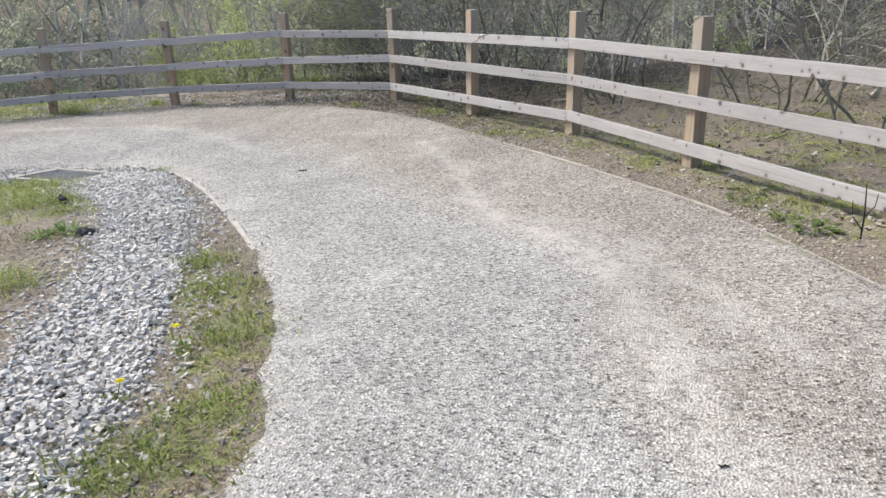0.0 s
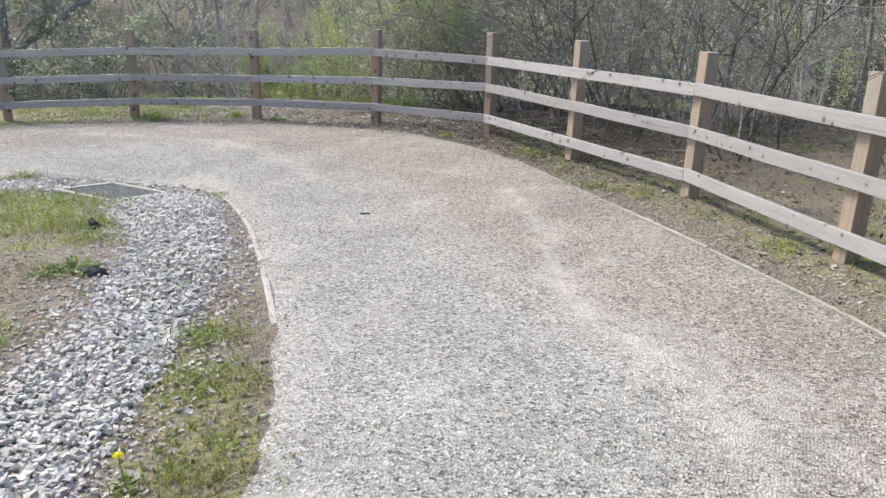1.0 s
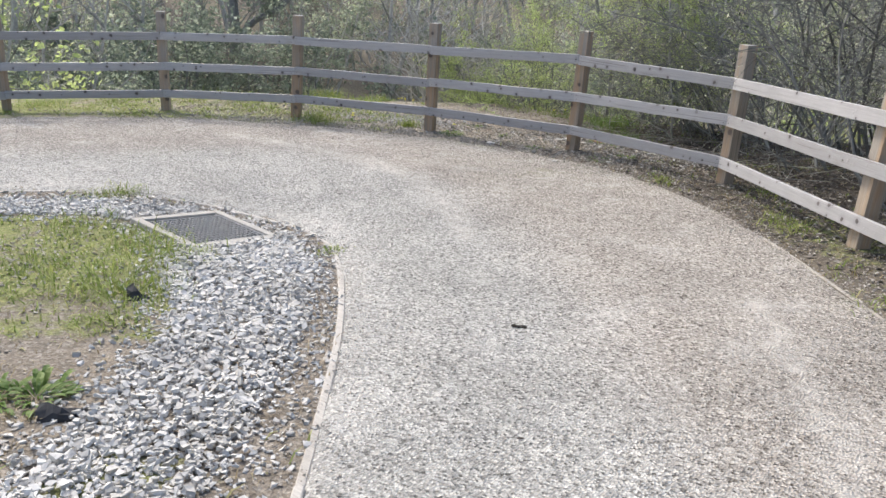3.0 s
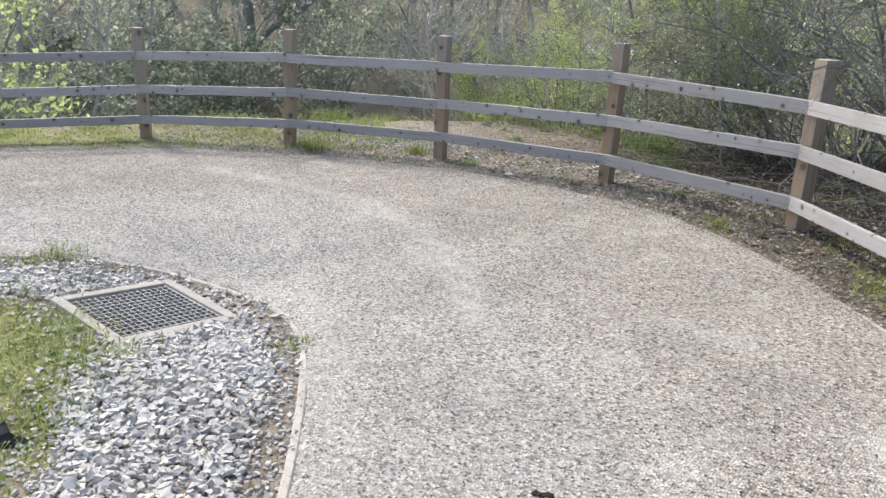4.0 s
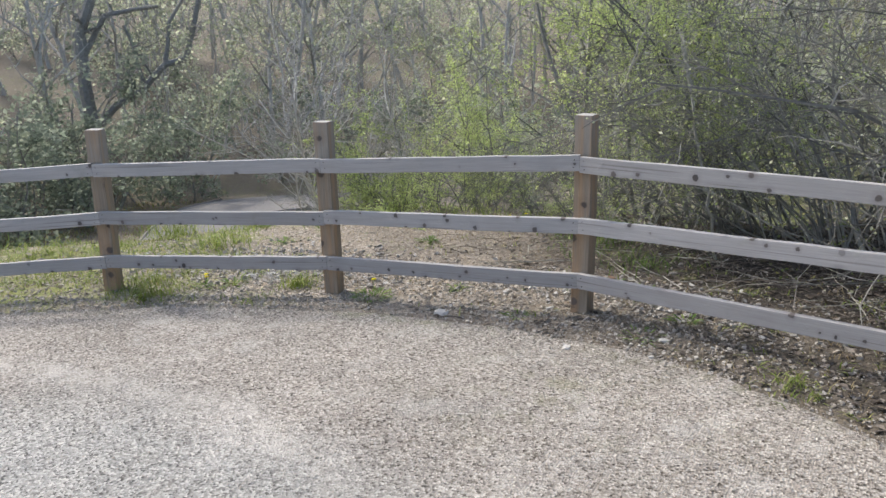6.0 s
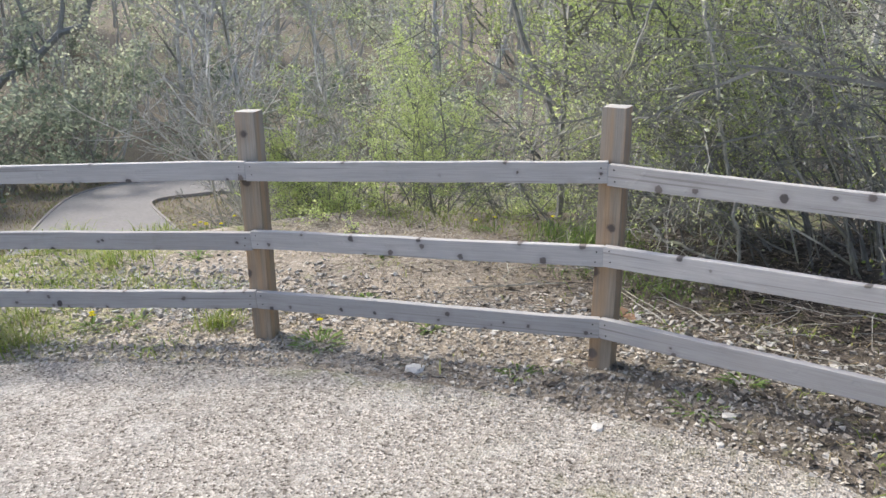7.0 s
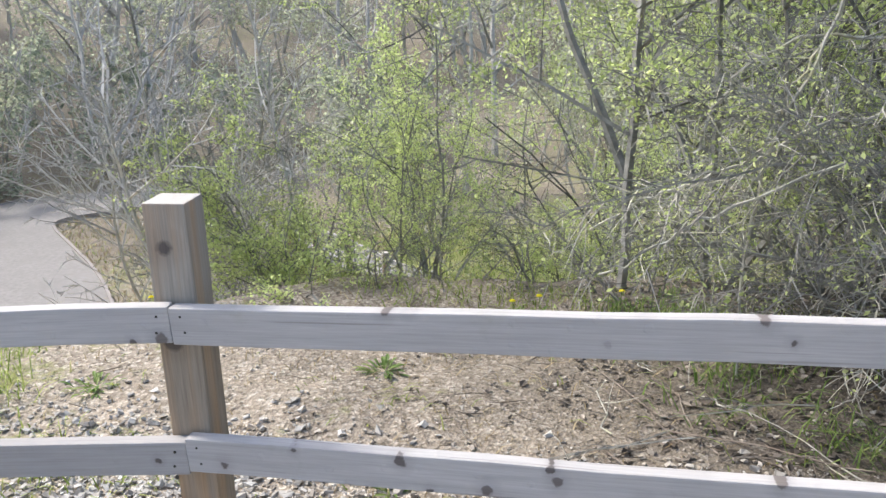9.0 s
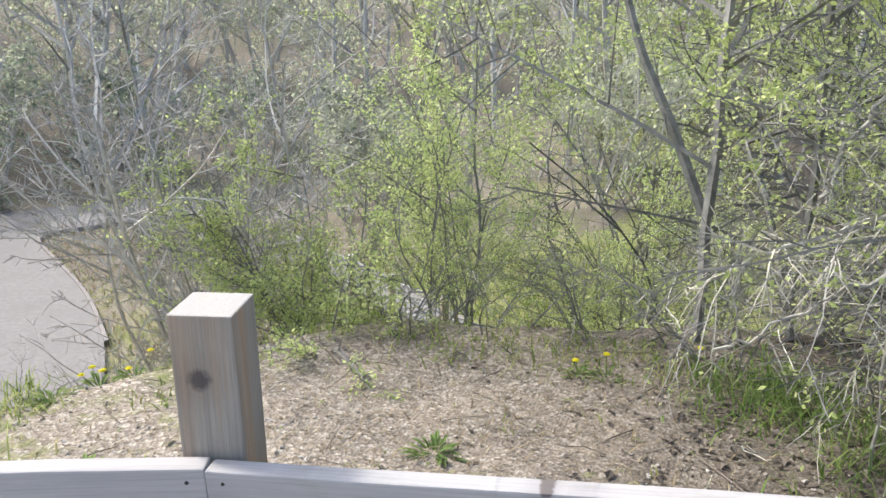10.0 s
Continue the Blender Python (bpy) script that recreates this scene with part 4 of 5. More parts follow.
TREE = kind_of(stems=1, tall=10.5, thick=0.14, foot=0, lean=0.12, kids=(12, 5, 3), ratio=(0.36, 0.45, 0.45), wander=0.08, up=(0.01, 0.05, 0.03, 0), hug=0.75, low=0.22, leaves=10, leaf=0.12, loose=0.12, most=2400, seg=0.7, thin=0.008, wide=0.7)
SCRUB = kind_of(stems=5, tall=4.4, thick=0.04, kids=(6, 3), ratio=(0.45, 0.5), lean=0.6, wander=0.16, foot=0.8, leaves=34, leaf=0.112, loose=0.12, most=1350, seg=1.0, thin=0.006, wide=0.7)
EVERGREEN = kind_of(stems=6, tall=3.6, thick=0.035, kids=(6, 2), ratio=(0.42, 0.5), lean=0.8, wander=0.14, foot=0.9, leaves=60, leaf=0.125, loose=0.15, most=3200, seg=1.0, thin=0.006, wide=0.75, flat=0.4)


def stand(ob, x, y, turn=0.0, size=1.0, first=False, sink=0.0):
    z = float(height([x], [y])[0]) - sink
    m = pose(x, y, z, 0, 0, turn) @ Matrix.Scale(size, 4)
    if first:
        ob.matrix_basis = m
        return ob
    return copy_thing(ob, m)


# shrubs past the end of the stony ground
stand(plant("green_shrub", "multi-stemmed shrub in fresh yellow-green leaf past the stony ground", "shrub", 1, SHRUB, BARK, LIME), -7.36, 14.35, 0, 0.82, True)
stand(plant("green_shrub", "bushy yellow-green shrub with slender dark stems", "shrub", 2, SHRUB2, BARK, LIME), -6.42, 14.75, 0, 0.70, True)
green_b = scene.objects["green_shrub.001"]
stand(green_b, -5.35, 15.6, 130, 0.9)
stand(green_b, -3.81, 13.78, 250, 0.85)
stand(plant("bare_shrub", "leafless pale grey many-stemmed shrub on the slope", "shrub", 3, BARESHRUB, GREYTWIG, None), -8.05, 14.6, 130, 0.80, True)
stand(plant("young_tree", "slender young tree with straight grey trunk and new leaves", "tree", 4, YOUNG, DARKBARK, LIME), -4.90, 13.94, 0, 1.0, True)
young = scene.objects["young_tree"]
base = np.array(young.matrix_basis.translation)
limb = np.array([(-4.91, 13.96, 0.53), (-5.09, 13.96, 0.95), (-5.26, 13.98, 1.29), (-5.37, 14.0, 1.62), (-5.42, 14.0, 1.85)])
bb = Build()
t = np.linspace(0, len(limb) - 1, 16)
p = np.stack([np.interp(t, np.arange(len(limb)), limb[:, k]) for k in range(3)], 1) - base
tube(bb, p, np.linspace(0.03, 0.015, 16), 6)
part("limb", bb, DARKBARK, young)
stand(plant("leaning_tree", "forked young tree with leaning dark limbs and sparse leaves", "tree", 5, LEANER, DARKBARK, LIME), -4.38, 14.27, 0, 1.0, True)
thick_a = stand(plant("thicket_bush", "tangled bare bush with pale lichened arching twigs", "bush", 6, THICKET, LICHEN, SAGE, "bushes behind the fence"), -2.18, 12.98, 200, 0.8, True)
thick_b = stand(plant("thicket_bush", "dense grey-brown bush with few opening leaves", "bush", 7, THICKET2, BARK, SAGE, "bushes behind the fence"), -1.19, 12.48, 0, 1.0, True)
thick_c = stand(plant("bramble_bush", "low tangled bramble with dull green leaves", "bush", 8, kind_of(**{**THICKET, "tall": 1.8, "leaves": 34, "stems": 8, "most": 3000, "kids": (6, 4)}), BARK, BRAMBLE, "bushes behind the fence"), -1.56, 12.02, 0, 0.9, True)
young_b = stand(plant("young_tree", "thin young tree with bare crooked limbs in the thicket", "tree", 9, kind_of(**{**YOUNG, "leaves": 18, "wander": 0.1, "most": 5000, "leaf": 0.024, "kids": (18, 7, 3)}), DARKBARK, SAGE, "young trees in the thicket"), 0.48, 11.9, 0, 1.0, True)
rng = np.random.default_rng(5)
line = np.array([(-0.41, 11.32), (0.69, 10.51), (1.91, 9.72), (2.95, 8.79), (3.75, 7.42), (4.67, 6.25), (5.6, 4.96), (6.3, 3.58)])
for row, (push, sizes) in enumerate(((0.0, (0.7, 0.95)), (1.4, (0.9, 1.2)), (3.0, (1.1, 1.5)), (5.2, (1.5, 2.0)))):
    for q in smooth_line(line, 1.2 + 0.55 * row):
        a = np.array([0.72, 0.69]) * push + rng.normal(0, 0.3, 2)
        src = (thick_a, thick_b, thick_b, thick_c, young_b)[rng.integers(0, 5)] if row < 2 else (thick_b, young_b, thick_b)[rng.integers(0, 3)]
        stand(src, *(q + a), rng.uniform(0, 360), rng.uniform(*sizes))
for x, y, s in ((-2.47, 13.5, 1.0), (-3.09, 15.13, 1.1), (-1.26, 13.86, 1.2), (-2.05, 16.69, 1.4), (-5.12, 17.42, 1.1), (0.05, 13.2, 1.2)):
    stand(thick_b, x, y, rng.uniform(0, 360), s)

# undergrowth along the brow
for x, y, s in ((-8.75, 14.25, 0.36), (-9.1, 14.9, 0.42), (-8.01, 14.19, 0.45), (-7.45, 14.15, 0.35), (-6.49, 13.95, 0.45), (-6.01, 13.98, 0.4), (-5.4, 14.29, 0.5), (-8.95, 14.97, 0.5), (-4.77, 13.76, 0.45), (-4.08, 13.57, 0.5), (-3.62, 13.18, 0.45), (-8.7, 16.37, 0.6), (-9.38, 15.54, 0.5)):
    stand(thick_c, x, y, rng.uniform(0, 360), s)

for x, y, s in ((-10.59, 18.07, 0.7), (-11.94, 19.7, 0.7), (-13.31, 21.15, 0.7), (-14.89, 22.63, 0.75), (-16.72, 23.96, 0.7), (-15.7, 25.29, 0.8), (-13.36, 23, 0.7), (-11.24, 20.56, 0.6), (-10.74, 15.77, 0.5), (-12.22, 18.88, 0.3), (-13.41, 20.04, 0.32), (-14.8, 21.31, 0.35), (-12.63, 20.34, 0.35), (-11.74, 18.17, 0.3), (-11.17, 17.26, 0.3), (-17.48, 23.11, 0.35)):
    stand((thick_c, thick_b)[int(x * 10) % 2 if s > 0.4 else 0], x, y, rng.uniform(0, 360), s)

# the wood on the far slopes, with haze put into its pale colours
tree_a = stand(plant("woodland_tree", "leafless woodland tree with fine upright grey twigs, paled for haze", "tree", 11, TREE, BARE, SAGE, "woodland trees"), -17, 34, 0, 1.0, True)
tree_b = stand(plant("woodland_tree", "woodland tree with thinly strewn buds, bark and buds paled for haze", "tree", 12, kind_of(**{**TREE, "leaves": 14, "lean": 0.25}), BARE, SAGE, "woodland trees"), -11, 33, 0, 1.0, True)
scrub_a = stand(plant("scrub", "rounded scrub bush in new leaf, paled for haze", "bush", 13, SCRUB, BARE, SAGE, "scrub on the slope"), -13, 29, 0, 1.0, True)
scrub_b = stand(plant("scrub", "scrub bush in yellow-green leaf on the slope", "bush", 14, SCRUB, BARK, LIME, "scrub on the slope"), -6.2, 25, 0, 0.9, True)
ever = stand(plant("evergreen_bush", "dense evergreen bush in the hollow, its dark green paled for haze", "bush", 15, EVERGREEN, DARKBARK, IVY, "evergreen bushes"), -16.5, 10.5, 0, 1.0, True)
for x, y, s in ((-15.5, 7.8, 0.9), (-19, 10.5, 1.0), (-22.5, 17.0, 1.2), (-24.5, 20, 1.2), (-25.8, 23.5, 1.2), (-26.5, 28, 1.3), (-20.5, 31, 1.1), (-21.5, 8.5, 1.2), (-30, 25, 1.5), (-18.5, 13.5, 0.9), (-20.8, 13.2, 1.1), (-22.6, 14.2, 1.3), (-20.5, 16.2, 0.9), (-25.5, 17.2, 1.4), (-24.6, 26.0, 1.1), (-23.0, 29.4, 1.2), (-17.5, 31.5, 1.1), (-13.8, 30.0, 1.1)):
    stand(ever, x, y, rng.uniform(0, 360), s, sink=0.2)
for n, (x, y, s) in enumerate(((-15.2, 9.6, 0.5), (-17.2, 12.0, 0.55), (-16.6, 6.8, 0.6), (-18.4, 9.0, 0.65), (-19.6, 13.6, 0.6), (-21.6, 15.4, 0.65), (-20.4, 6.4, 0.8), (-22.8, 11.4, 0.8), (-24.2, 17.6, 0.8), (-25.6, 14.0, 0.9), (-26.6, 20.6, 0.9), (-28.4, 23.8, 0.9), (-24.0, 30.0, 0.9), (-28.5, 17.0, 1.0))):
    stand((tree_b, tree_a)[n % 2], x, y, rng.uniform(0, 360), s, sink=0.1)
for x, y, s in ((-14.4, 9.1, 1.05), (-15.6, 8.2, 1.1), (-13.9, 7.9, 0.8)):
    stand(scrub_b, x, y, rng.uniform(0, 360), s, sink=0.1)
road_line = smooth_line(ROAD + ROAD[:1], 0.3)[:-1]
n = 0
while n < 232:
    a, r = rng.uniform(radians(72), radians(176)), 20 + 34 * rng.uniform(0, 1)
    x, y = -4 + r * math.cos(a), 8 + r * math.sin(a)
    n += 1
    if line_distance(np.array([[x, y]]), road_line)[0][0] < 1.6 or inside(np.array([[x, y]]), road_line)[0] or line_distance(np.array([[x, y]]), [(-14, 24.6), (-7.5, 19.8)])[0][0] < 2.0:
        continue
    near_road = x < -12 and r < 27
    src = (tree_a, tree_b, scrub_a, scrub_b, scrub_a, tree_a, scrub_a)[rng.integers(0, 7)]
    if n % 3 == 0 and r > 30:
        src = (tree_a, tree_b)[n // 3 % 2]
    if near_road:
        src = (ever, scrub_a, tree_a)[n % 3]
    if src is scrub_b and a > radians(112):
        src = (scrub_a, ever)[n % 2]
    grown = 1.0 + 0.5 * step(28, 40, r) * (src in (scrub_a, scrub_b, ever))
    stand(src, x, y, rng.uniform(0, 360), float(grown) * rng.uniform(0.75, 1.2), sink=0.1)

CROOKED = [([(-30.8, 26.8, -4.4), (-31.0, 27.1, -2.3), (-31.2, 27.1, -0.2), (-31.2, 27.2, 1.8), (-30.8, 27.6, 3.1), (-30.5, 28.0, 4.5)], 0.3),
           ([(-31.0, 27.1, -2.1), (-30.6, 27.9, -1.1), (-30.0, 28.7, -0.6), (-29.3, 29.6, 0.5), (-28.8, 30.3, 0.7), (-28.5, 30.6, 2.0), (-28.2, 30.8, 3.1), (-27.9, 31.0, 4.5)], 0.17),
           ([(-29.3, 29.6, 0.5), (-29.2, 29.8, 1.4), (-29.1, 29.9, 2.2), (-28.7, 30.4, 3.1), (-28.3, 30.6, 4.3)], 0.1),
           ([(-29.8, 28.9, -0.4), (-30.0, 28.8, 0.6), (-30.1, 28.7, 1.5), (-30.2, 28.5, 2.1)], 0.09),
           ([(-31.2, 27.2, 0.9), (-30.6, 28.0, 2.5), (-29.9, 28.9, 2.7), (-29.3, 29.6, 2.8)], 0.12),
           ([(-30.0, 28.7, -0.6), (-30.4, 28.2, -0.4), (-30.6, 27.9, -0.4)], 0.06)]
crooked = thing("crooked_tree", "large bare tree with dark crooked limbs beyond the road", "tree")
for n, (line, rad) in enumerate(CROOKED):
    b = Build()
    t = np.linspace(0, len(line) - 1, 6 * len(line))
    p = np.stack([np.interp(t, np.arange(len(line)), [q[k] for q in line]) for k in range(3)], 1)
    tube(b, p, np.linspace(rad, rad * 0.55, len(t)), 7)
    spare = []
    for _ in range(5 if n else 2):
        i = rng.integers(4, len(t) - 1)
        grow(b, spare, rng, p[i], unit(rng.normal(size=3) + np.array([0, 0, 0.6])), rng.uniform(0.8, 2.4), rad * 0.28, 1, TREE)
    part("trunk" if n == 0 else "limb", b, CROOKBARK, crooked)

# ---- the lower road, and a footpath with a low fence ----
bm = bmesh.new()
f = bm.faces.new([bm.verts.new((x, y, LOW + 0.05 + float(slope(x, y)))) for x, y in road_line])
r = bmesh.ops.extrude_face_region(bm, geom=[f])
for v in r["geom"]:
    if isinstance(v, bmesh.types.BMVert):
        v.co.z -= 0.5
bmesh.ops.recalc_face_normals(bm, faces=bm.faces)
tagged(part("lower_road", bm, ROADMAT), "pale grey gravel road at the foot of the slope", "road", kind="structure")


def band(name, line, wide, z, thick, mat, label, category):
    tg = unit(np.gradient(line, axis=0))
    nr = np.stack([-tg[:, 1], tg[:, 0]], 1) * wide / 2
    z = np.full(len(line), z) if np.isscalar(z) else z
    v = np.stack([np.column_stack([line - nr, z - thick]), np.column_stack([line - nr, z]), np.column_stack([line + nr, z]), np.column_stack([line + nr, z - thick])], 1)
    bb = Build()
    i, k = np.meshgrid(np.arange(len(line) - 1), np.arange(3), indexing="ij")
    bb.add(v, np.stack([i * 4 + k, i * 4 + k + 1, (i + 1) * 4 + k + 1, (i + 1) * 4 + k], -1).reshape(-1, 4))
    return tagged(part(name, bb, mat), label, category, kind="structure")


kerb_line = smooth_line(ROAD[2:9], 0.25)
band("road_kerb", kerb_line, 0.06, LOW + 0.08 + slope(kerb_line[:, 0], kerb_line[:, 1]), 0.14, KERB, "pale low kerb round the bend of the road", "kerb")
kerb_line = smooth_line(ROAD[12:17], 0.25)
band("road_kerb", kerb_line, 0.06, LOW + 0.08 + slope(kerb_line[:, 0], kerb_line[:, 1]), 0.14, KERB, "pale low kerb along the far side of the road", "kerb")
low_path = smooth_line([(-13.45, 24.28), (-11.88, 23.1), (-10.51, 22.04), (-8.77, 20.67), (-7.02, 19.59)], 0.25)
band("lower_path", low_path, 0.8, height(low_path[:, 0], low_path[:, 1]) + 0.07, 0.4, ROADMAT, "narrow pale footpath among the shrubs below", "path")
low_fence = thing("low_fence", "low post-and-rail timber fence beside the lower footpath", "fence")
foot = on_ground([(-12.16, 22.27), (-11.12, 21.47), (-10.05, 20.67), (-9.02, 19.83), (-7.95, 19.03)])
for x, y, z in foot:
    ob = part("post", box_piece(1.3, 0.09, 0.09, 0.006), POST, low_fence)
    ob.matrix_basis = pose(x, y, z + 0.35, 0, -90, 36)
for p, q in zip(foot[:-1], foot[1:]):
    for rise in (0.45, 0.85):
        ob = part("rail", box_piece(float(np.linalg.norm(q - p)) - 0.01, 0.035, 0.08, 0.004), RAIL, low_fence)
        m = (p + q) / 2
        ob.matrix_basis = pose(m[0] + 0.04, m[1] + 0.055, m[2] + rise, 0, -math.degrees(math.asin((q - p)[2] / np.linalg.norm(q - p))), math.degrees(math.atan2(q[1] - p[1], q[0] - p[0])))

# ---- small things on the ground ----
OCT = np.array([(1, 0, 0), (-1, 0, 0), (0, 1, 0), (0, -1, 0), (0, 0, 1), (0, 0, -1)], float)
OCT_F = np.array([(0, 2, 4), (2, 1, 4), (1, 3, 4), (3, 0, 4), (2, 0, 5), (1, 2, 5), (3, 1, 5), (0, 3, 5)])


def chips(b, at, size, rng, mat=0):
    n = len(at)
    v = OCT[None] * rng.uniform(0.55, 1.2, (n, 6, 1)) + rng.normal(0, 0.2, (n, 6, 3))
    v = np.einsum("nij,nkj->nki", turns(n, rng), v)
    v[:, :, 2] *= 0.6
    b.add(v * np.asarray(size).reshape(-1, 1, 1) + at[:, None], (OCT_F[None] + np.arange(n)[:, None, None] * 6).reshape(-1, 3), mat)


rng = np.random.default_rng(77)
bb = Build()
lane = scatter(path_poly[::4], 40000, rng, (-9, 2.0), (3.4, 11.2))
lane = lane[rng.uniform(size=len(lane)) < 0.7]
rim = np.repeat(outer_line[(outer_line[:, 1] > 2.5) & (outer_line[:, 0] > -8.9)], 28, 0)
lane = np.concatenate([lane, rim + rng.normal(0, 0.21, rim.shape)])
rim = np.repeat(inner_line[(inner_line[:, 1] > 2.0)], 12, 0)
lane = np.concatenate([lane, rim + rng.normal(0, 0.09, rim.shape)])
rim = np.repeat(inner_line[(inner_line[:, 1] > 4.4) & (inner_line[:, 0] > -5.6)], 22, 0)
rim = rim + rng.normal(0, 0.17, rim.shape)
lane = np.concatenate([lane, rim[~inside(rim, path_poly[::3]) & off_drain(rim, 0.02)]])
at = on_ground(lane, 0.016)
at[:, 2] -= 0.010 * ~inside(lane, path_poly[::3])
chips(bb, at, 0.003 + 0.006 * rng.uniform(0, 1, len(at)) ** 2, rng)
tagged(part("loose_chippings", bb, CHIP), "loose limestone chippings strewn over the path", "gravel", kind="stuff")


def keep_by(p, chance):
    return p[rng.uniform(size=len(p)) < chance]


def field(n, lo, hi):
    p = rng.uniform(lo, hi, (n, 2))
    clear = ~inside(p, path_poly[::3])
    clear &= ~inside(p, strip)
    clear &= off_drain(p, 0.02)
    return p[clear]


# grass
g = field(330000, (-10.2, 1.8), (4.6, 15.2))
tf, sy, lt = zones(g)
d, s, side = line_distance(g, LINE)
d = d * side
keepers = rng.uniform(size=len(g)) < np.clip((tf + 0.55 * waves(g[:, 0], g[:, 1], 4.5, 61) - 0.42) * 1.1, 0.006, 0.95) * np.where(d > 3, 0.5, 1.0)
lawn_side = d < -2
bb = Build()
blades(bb, on_ground(g[keepers & lawn_side]), 0.038, rng, 0.004, 1.7)
tagged(part("lawn_grass", bb, GRASS), "short rough grass beside the stone strip", "grass", kind="stuff")
bb = Build()
blades(bb, on_ground(g[keepers & ~lawn_side]), 0.045, rng, 0.0036, 1.8)
tagged(part("verge_grass", bb, GRASS), "patchy green verge grass under and behind the fence", "grass", kind="stuff")
dry = keep_by(g, (0.05 + 0.08 * (waves(g[:, 0], g[:, 1], 1.7, 63) > 0.1)) * np.where(lawn_side & (g[:, 1] < 5.2), 4.5, 1.0))
bb = Build()
blades(bb, on_ground(dry), 0.036, rng, 0.0028, 2.2)
tagged(part("dry_grass", bb, STRAW), "dry straw-coloured grass stalks lying on the verge", "grass", kind="stuff")

# grass of the bank and of the slope beside the lower road
g = np.concatenate([rng.uniform((-27, 11.5), (-3.2, 25.5), (70000, 2)), rng.uniform((-11.5, 15.0), (-4, 24), (24000, 2))])
g = g[~inside(g, road_line) & (line_distance(g, low_path[::4])[0] > 0.6)]
d, s, side = line_distance(g, LINE)
g = g[(d * side > 3.2) & (rng.uniform(size=len(g)) < 0.62 + 0.5 * waves(g[:, 0], g[:, 1], 0.9, 67))]
dull = rng.uniform(size=len(g)) < 0.15 + 0.55 * step(-8, -11, g[:, 0])
bb = Build()
blades(bb, on_ground(g[dull]), 0.12, rng, 0.008, 1.0)
tagged(part("dry_grass", bb, STRAW), "dry straw-coloured grass on the slope by the lower road", "grass", kind="stuff")
bb = Build()
blades(bb, on_ground(g[~dull]), 0.13, rng, 0.008, 0.8)
tagged(part("bank_grass", bb, GRASS), "rough green grass on the bank below the shrubs", "grass", kind="stuff")

# stones and dead leaves of the verge and the plateau
g = field(60000, (-9.6, 1.8), (4.6, 15.0))
tf, sy, lt = zones(g)
d, s, side = line_distance(g, LINE)
d = d * side
pebbly = g[rng.uniform(size=len(g)) < np.clip(0.09 + 0.33 * sy + 0.2 * waves(g[:, 0], g[:, 1], 1.9, 66), 0, 1) * np.where(d > 3.4, 0.2, 1) * (1 - 0.8 * step(0.9, 1.4, d) * (s > ALONG[4]) * step(ALONG[5] + 1.1, ALONG[5] + 0.5, s))]
bb = Build()
chips(bb, on_ground(pebbly, 0.003), rng.uniform(0.004, 0.013, len(pebbly)), rng)
big = pebbly[::5]
out_there = line_distance(big, LINE)
small = np.where(out_there[0] * out_there[2] > 1.3, 0.55, 1.0)
shards(bb, on_ground(big, 0.005), rng.uniform(0.010, 0.028, len(big)) * small, rng, 0.3)
g2 = field(65000, (-9.0, 9.6), (1.4, 14.8))
tf2, sy2, lt2 = zones(g2)
d2, s2, side2 = line_distance(g2, LINE)
d2 = d2 * side2
bank = (d2 > -0.5) & (d2 < 3.3)
u = rng.uniform(size=len(g2))
heap = waves(g2[:, 0], g2[:, 1], 2.3, 81)
bare = step(0.5, 1.1, d2) * (s2 > ALONG[4]) * step(ALONG[5] + 1.1, ALONG[5] + 0.5, s2)
more = g2[bank & (u < np.clip(0.10 + 0.16 * sy2 + 0.12 * heap, 0.02, 0.5) * (1 - 0.85 * bare))]
calm = line_distance(more, LINE)
calm = 1 - 0.6 * step(0.4, 1.0, calm[0] * calm[2])
chips(bb, on_ground(more, 0.003), (0.005 + 0.014 * rng.uniform(0, 1, len(more)) ** 2.4) * calm, rng)
q = rng.uniform((-4.8, 1.6), (-0.9, 6.6), (26000, 2))
q = q[inside(q, np.concatenate([inner_line[::6], [(-6.3, -60), (6.0, -60)]])) & ~inside(q, strip) & off_drain(q, 0.02)]
q = q[rng.uniform(size=len(q)) < 0.30 + 0.5 * waves(q[:, 0], q[:, 1], 1.6, 85)]
shards(bb, on_ground(q, 0.001), 0.005 + 0.012 * rng.uniform(0, 1, len(q)) ** 2, rng, 0.2)
broken = g2[(d2 > -0.62) & (d2 < 1.0) & (s2 > ALONG[2]) & (s2 < ALONG[9]) & (u < np.where(s2 < ALONG[6], 0.11, 0.05) * (0.8 + 0.9 * heap) * step(2.2, 0.6, d2))]
shards(bb, on_ground(broken, 0.004), rng.uniform(0.006, 0.017, len(broken)), rng, 0.3)
q = rng.uniform((-9.0, 9.2), (-0.4, 12.9), (72000, 2))
dq, sq, side_q = line_distance(q, LINE)
dq = dq * side_q
clear = ~inside(q, path_poly[::3]) | (line_distance(q, outer_line[::5])[0] < 0.16)
thick_q = np.interp(sq, ALONG[1:-2], [0.06, 0.08, 0.30, 0.70, 0.90, 0.60, 0.15, 0.10, 0.10, 0.1, 0.1, 0.1]) * step(-0.95, -0.6, dq) * (0.05 + 0.95 * step(1.1, 0.5, dq)) * step(3.2, 2.6, dq)
q = q[clear & (rng.uniform(size=len(q)) < thick_q * (0.75 + 0.7 * waves(q[:, 0], q[:, 1], 2.1, 83)))]
shards(bb, on_ground(q, 0.005), 0.0045 + 0.0125 * rng.uniform(0, 1, len(q)) ** 1.8, rng, 0.3)
q = rng.uniform((-2.5, 2.6), (3.8, 11.0), (100000, 2))
dq, sq, side_q = line_distance(q, LINE)
dq = dq * side_q
